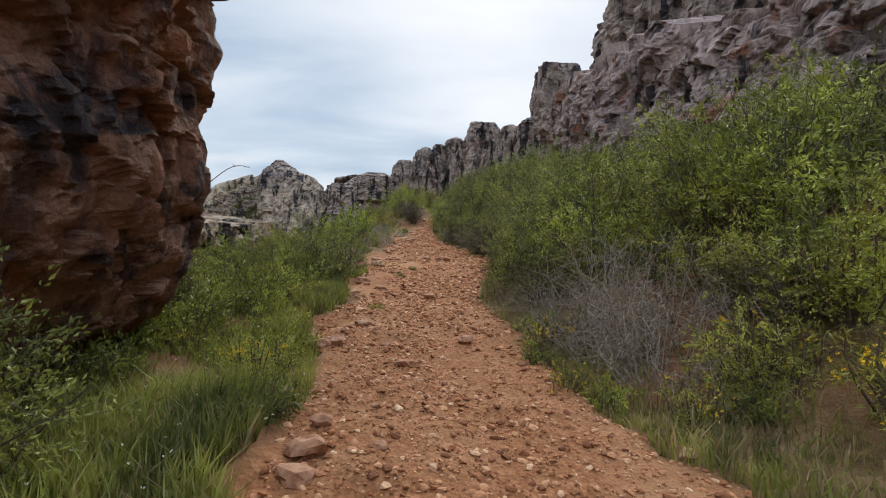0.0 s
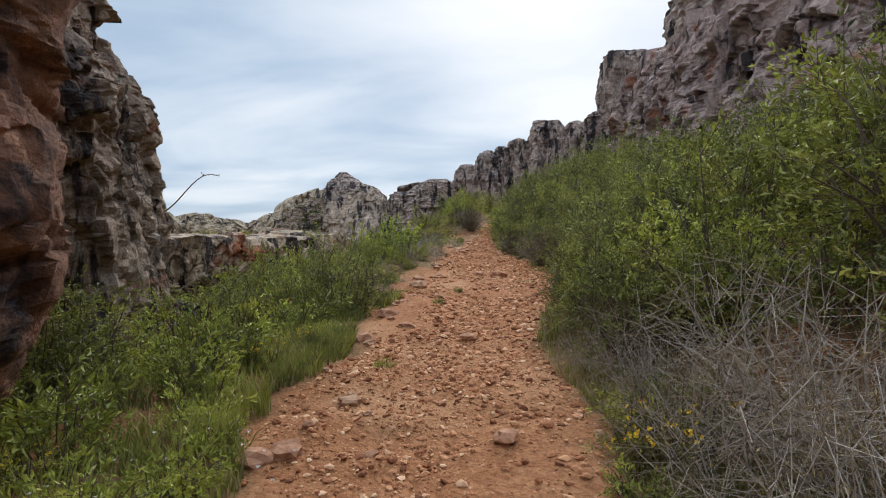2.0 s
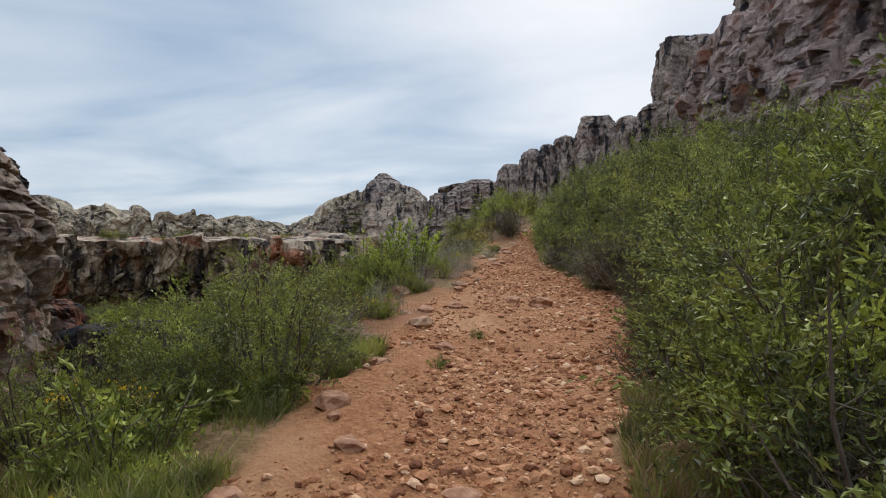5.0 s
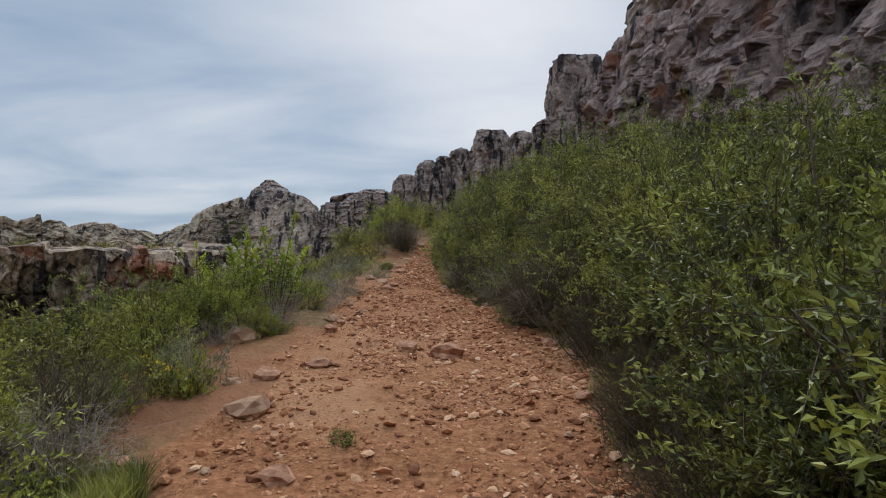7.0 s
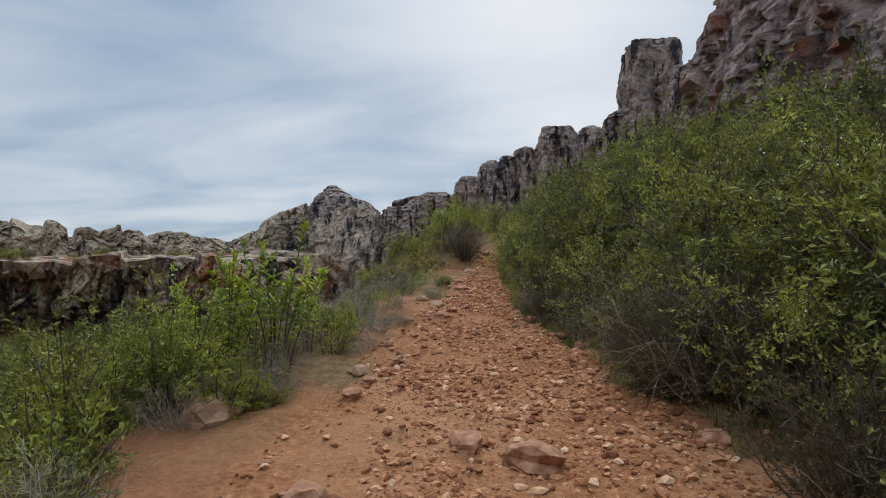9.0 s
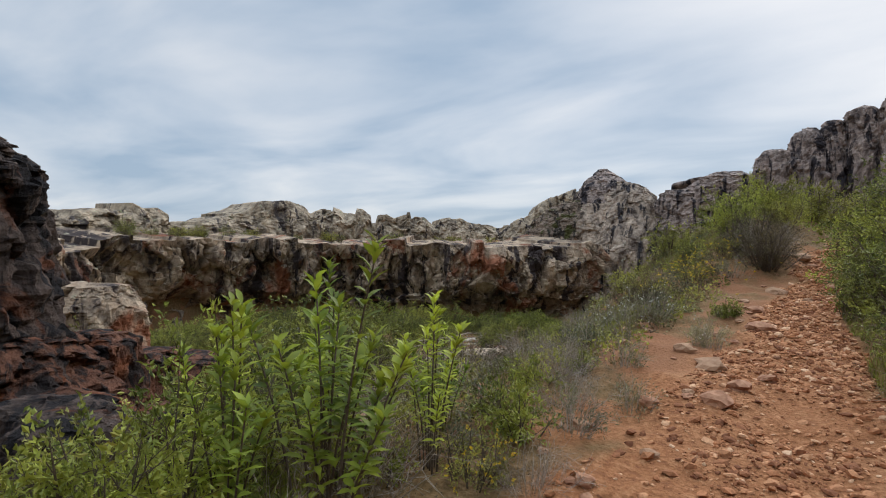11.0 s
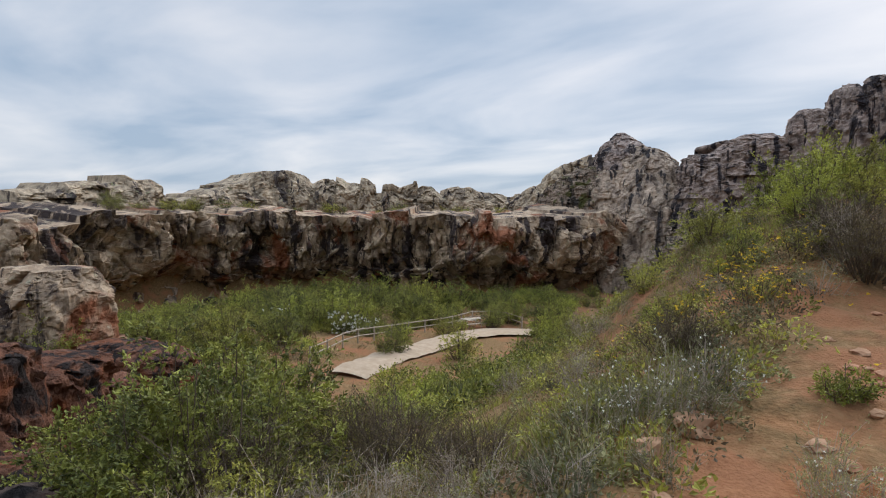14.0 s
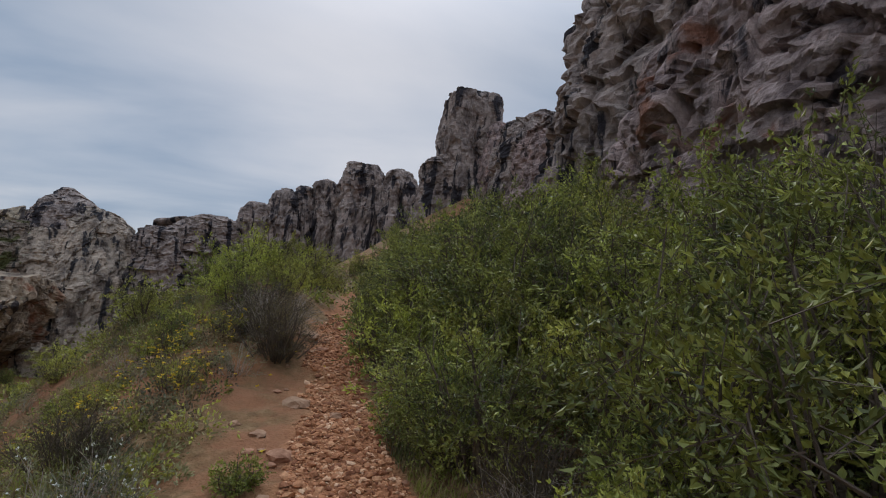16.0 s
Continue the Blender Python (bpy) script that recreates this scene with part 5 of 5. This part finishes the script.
# ---- stones on the trail ----
def gravel(name, n, mat, lo, hi, seed, label, wide=1.0, small=False):
    r = np.random.RandomState(seed)
    t = (1 + 5 ** 0.5) / 2
    ico = np.array([(-1, t, 0), (1, t, 0), (-1, -t, 0), (1, -t, 0), (0, -1, t), (0, 1, t), (0, -1, -t), (0, 1, -t), (t, 0, -1), (t, 0, 1), (-t, 0, -1), (-t, 0, 1)]) / 1.9
    fc = np.array([(0, 11, 5), (0, 5, 1), (0, 1, 7), (0, 7, 10), (0, 10, 11), (1, 5, 9), (5, 11, 4), (11, 10, 2), (10, 7, 6), (7, 1, 8), (3, 9, 4), (3, 4, 2), (3, 2, 6), (3, 6, 8), (3, 8, 9), (4, 9, 5), (2, 4, 11), (6, 2, 10), (8, 6, 7), (9, 8, 1)])
    if small:
        ico = np.array([(1, 0, 0), (-1, 0, 0), (0, 1, 0), (0, -1, 0), (0, 0, 1), (0, 0, -1)]) * 1.1
        fc = np.array([(0, 2, 4), (2, 1, 4), (1, 3, 4), (3, 0, 4), (2, 0, 5), (1, 2, 5), (3, 1, 5), (0, 3, 5)])
    k = len(ico)
    y = 1.2 + 32 * r.rand(n) ** (1.25 if small else 1.0)
    x = np.interp(y, CY, CX) + np.interp(y, CY, CW) * r.uniform(-1.08, 1.05, n) * wide
    keep = (on_trail(x, y) > 0.3) & (vn3(x * 1.3, y * 0.9, 70) + 0.45 * (x - np.interp(y, CY, CX)) > -0.35 + 0.4 * r.normal(size=n))
    x, y = x[keep], y[keep]
    m = len(x)
    s = lo * (hi / lo) ** (r.rand(m) ** 2.2)
    s = s * (0.68 + 0.32 * step(6, 11, y))
    sc = np.stack([s, s * r.uniform(0.6, 1.0, m), s * r.uniform(0.35, 0.65, m)], 1)
    a = r.uniform(0, 2 * np.pi, m)
    p = ico[None] * (1 + 0.22 * r.normal(size=(m, k, 1))) * sc[:, None, :]
    tilt = r.normal(0, 0.25, m)
    px, pz = p[..., 0] * np.cos(tilt)[:, None] - p[..., 2] * np.sin(tilt)[:, None], p[..., 0] * np.sin(tilt)[:, None] + p[..., 2] * np.cos(tilt)[:, None]
    vx = px * np.cos(a)[:, None] - p[..., 1] * np.sin(a)[:, None]
    vy = px * np.sin(a)[:, None] + p[..., 1] * np.cos(a)[:, None]
    z = ground_z(x, y) + 0.12 * s
    v = np.stack([vx + x[:, None], vy + y[:, None], pz + z[:, None]], -1).reshape(-1, 3)
    f = (fc[None] + k * np.arange(m)[:, None, None]).reshape(-1, 3)
    return tagged(mesh_object(name, v, f, mat), label, "gravel", kind="stuff")


def gravel_material():
    m, n, l, p = material("gravel")
    g = n.new("ShaderNodeNewGeometry")
    c = ramp_node(n, l, g.outputs["Random Per Island"], [(0.0, (0.17, 0.064, 0.031)), (0.45, (0.37, 0.155, 0.070)), (0.85, (0.54, 0.275, 0.14)), (1.0, (0.66, 0.42, 0.26))])
    f = noise_node(n, l, 45, 6, 0.65)
    l.new(mix_node(n, l, 0.5, c, ramp_node(n, l, f, [(0.3, (0.25, 0.25, 0.25)), (0.7, (0.8, 0.8, 0.8))]), "OVERLAY"), p.inputs["Base Color"])
    p.inputs["Roughness"].default_value = 0.92
    p.inputs["Specular IOR Level"].default_value = 0.2
    l.new(bump_node(n, l, f, 0.5, 0.01), p.inputs["Normal"])
    return m


M_GRAVEL = gravel_material()
gravel("gravel", 34000, M_GRAVEL, 0.013, 0.058, 81, "loose reddish gravel covering the trail")
gravel("grit", 48000, M_GRAVEL, 0.006, 0.022, 82, "fine reddish grit between the stones", small=True)

STONES = [boulder_mesh("stone", k, M_STONE, 0.5, 2) for k in range(4)]
PALES = [boulder_mesh("pale_stone", 20 + k, M_PALE, 0.5, 2) for k in range(3)]


def stone(x, y, size, pale=False, turn=0.0):
    pool = PALES if pale else STONES
    ob = new("pale_stone" if pale else "stone", pool[int(rs.randint(len(pool)))])
    ob.matrix_basis = put(x, y, turn or rs.uniform(0, 360), size, -0.12 * size, rs.uniform(-12, 12))
    return tagged(ob, "pale angular stone half sunk in red earth" if pale else "rough reddish stone half sunk in the trail", "stone", "stones on the trail")


for x, y, s, p in ((-0.75, 6.08, 0.13, 0), (-0.44, 7.06, 0.09, 1), (0.13, 5.66, 0.10, 0), (0.75, 6.6, 0.10, 0), (-0.96, 13.93, 0.17, 1), (-0.39, 21.4, 0.12, 0), (-0.2, 21.9, 0.10, 0), (-0.5, 20.9, 0.15, 0), (-0.14, 30.2, 0.22, 1), (-0.42, 26.8, 0.16, 1), (-0.42, 24.05, 0.2, 0), (-0.71, 21.97, 0.16, 1), (-1.05, 22.35, 0.13, 1), (-1.98, 23.06, 0.13, 1), (-1.84, 23.67, 0.2, 1), (-3.3, 19.5, 0.32, 1), (-4.5, 17.2, 0.3, 1), (-1.4, 19.9, 0.13, 1), (-2.0, 16.6, 0.28, 1), (0.35, 9.4, 0.11, 0), (-0.5, 9.9, 0.12, 0), (-0.9, 10.6, 0.17, 0), (-0.4, 12.9, 0.13, 0), (0.7, 16.15, 0.22, 0), (0.2, 16.3, 0.16, 0), (1.5, 19.3, 0.13, 0), (1.3, 19.9, 0.11, 0), (0.95, 20.8, 0.14, 0), (-1.2, 12.2, 0.2, 0), (-1.1, 14.8, 0.16, 0), (-6.6, 26.0, 0.35, 1), (-8.3, 30.5, 0.35, 1)):
    stone(x, y, s, bool(p))
for _ in range(110):
    y = rs.uniform(3, 31)
    e = left_edge(y) if rs.rand() < 0.72 else right_edge(y)
    stone(e + rs.normal(0.05, 0.28), y, 0.04 + 0.10 * rs.rand() ** 2.5, rs.rand() < 0.3)
for _ in range(40):
    y = rs.uniform(18, 31)
    stone(left_edge(y) - rs.uniform(0.2, 3.5), y, 0.03 + 0.10 * rs.rand() ** 2, rs.rand() < 0.6)


# ---- picnic table and fence by the lower path ----
def beam(bm, a, b, w, h):
    a, b = Vector(a), Vector(b)
    d = b - a
    m = Matrix.Translation((a + b) / 2) @ d.to_track_quat("X", "Z").to_matrix().to_4x4() @ Matrix.Diagonal((d.length, w, h, 1))
    g = bmesh.ops.create_cube(bm, size=1.0, matrix=m)
    bmesh.ops.bevel(bm, geom=list({e for v in g["verts"] for e in v.link_edges}), offset=min(w, h) * 0.12, segments=1, affect="EDGES")


def beam_part(name, a, b, w, h, parent, label=""):
    bm = bmesh.new()
    beam(bm, a, b, w, h)
    return part(name, bm, M_WOOD, parent, label)


def picnic_table(x, y, turn):
    root = new("picnic_table")
    for k in range(5):
        beam_part("top_board", (-0.95, -0.32 + 0.16 * k, 0.75), (0.95, -0.32 + 0.16 * k, 0.75), 0.145, 0.045, root)
    for s in (-1, 1):
        for k in (0, 1):
            beam_part("bench_board", (-0.95, s * (0.66 + 0.15 * k), 0.45), (0.95, s * (0.66 + 0.15 * k), 0.45), 0.14, 0.045, root)
        beam_part("cross_beam", (s * 0.65, -0.85, 0.40), (s * 0.65, 0.85, 0.40), 0.05, 0.09, root)
        beam_part("top_bearer", (s * 0.65, -0.36, 0.69), (s * 0.65, 0.36, 0.69), 0.05, 0.08, root)
        for q in (-1, 1):
            beam_part("leg", (s * 0.65, q * 0.30, 0.70), (s * 0.65, q * 0.62, -0.1), 0.05, 0.10, root)
    root.matrix_basis = put(x, y, turn, 1.0, 0.0)
    return tagged(root, "weathered wooden picnic table with fixed benches", "picnic table")


picnic_table(-26.0, 57.0, 62)


def fence():
    c = smooth_line([(-25.2, 39), (-27.0, 45), (-27.2, 50), (-27.0, 54.6), (-27.6, 59.4), (-25.4, 60.6), (-22.6, 59.6)], 15)
    root = new("post_fence")
    zs = ground_z(c[:, 0], c[:, 1])
    for p, z in zip(c, zs):
        v, f = tube([(p[0], p[1], z - 0.3), (p[0], p[1], z + 0.55), (p[0], p[1], z + 1.02)], 0.06, 0.055, 8)
        mesh_object("post", v, f, M_WOOD, root)
    for k in range(len(c) - 1):
        for h in (0.92, 0.48):
            a, b = (*c[k], zs[k] + h), (*c[k + 1], zs[k + 1] + h)
            v, f = tube([a, [(i + j) / 2 for i, j in zip(a, b)], b], 0.045, 0.04, 7)
            mesh_object("rail", v, f, M_WOOD, root)
    return tagged(root, "rustic round-pole fence along the sandy path", "fence")


fence()


# ---- dry stem leaning out beside the boulder ----
def dry_stem(foot, tip):
    a, b = np.array(foot), np.array(tip)
    t = np.linspace(0, 1, 12)[:, None]
    line = a + (b - a) * t + np.array([0, 0, 0.28]) * np.sin(np.pi * t * 0.9) * t
    v, f = tube(line, 0.010, 0.004, 6)
    root = new("dry_reed")
    mesh_object("stalk", v, f, M_TWIG, root)
    r = np.random.RandomState(3)
    for k in range(8):
        v, f = leaves(r, line[-1 - k // 2][None] + r.normal(0, 0.012, (1, 3)), r.normal(0, 0.8, (1, 3)) + (b - a), 0.06, 0.014)
        mesh_object("spikelet", v, f, L_STRAW, root, "dry straw-coloured spikelet")
    return tagged(root, "dry arching reed leaning out beside the boulder", "dry reed")


dry_stem((-3.5, 9.35, 2.2), (-2.42, 8.69, 2.45))
for at, rx, ry, h, sd in (((-15.2, 25.0), 1.3, 1.0, 1.3, 51), ((-13.4, 24.0), 0.9, 0.8, 0.9, 52), ((-12.2, 22.4), 1.0, 0.7, 0.8, 53)):
    z0 = float(land(*at))
    tagged(rock_stack("grey_rock", at, rx, ry, [(z0 - 0.6, 1.1, 0, 0), (z0 + 0.5 * h, 1.0, 0, 0), (z0 + 0.85 * h, 0.8, 0, 0), (z0 + h, 0.5, 0, 0)], M_OUTCROP, 90, 50, 3.0, 20 * sd, 0.8, 0.18, 1.0, sd),
           "broken grey rock in the scrub below the trail", "rock", "grey rocks below the trail")
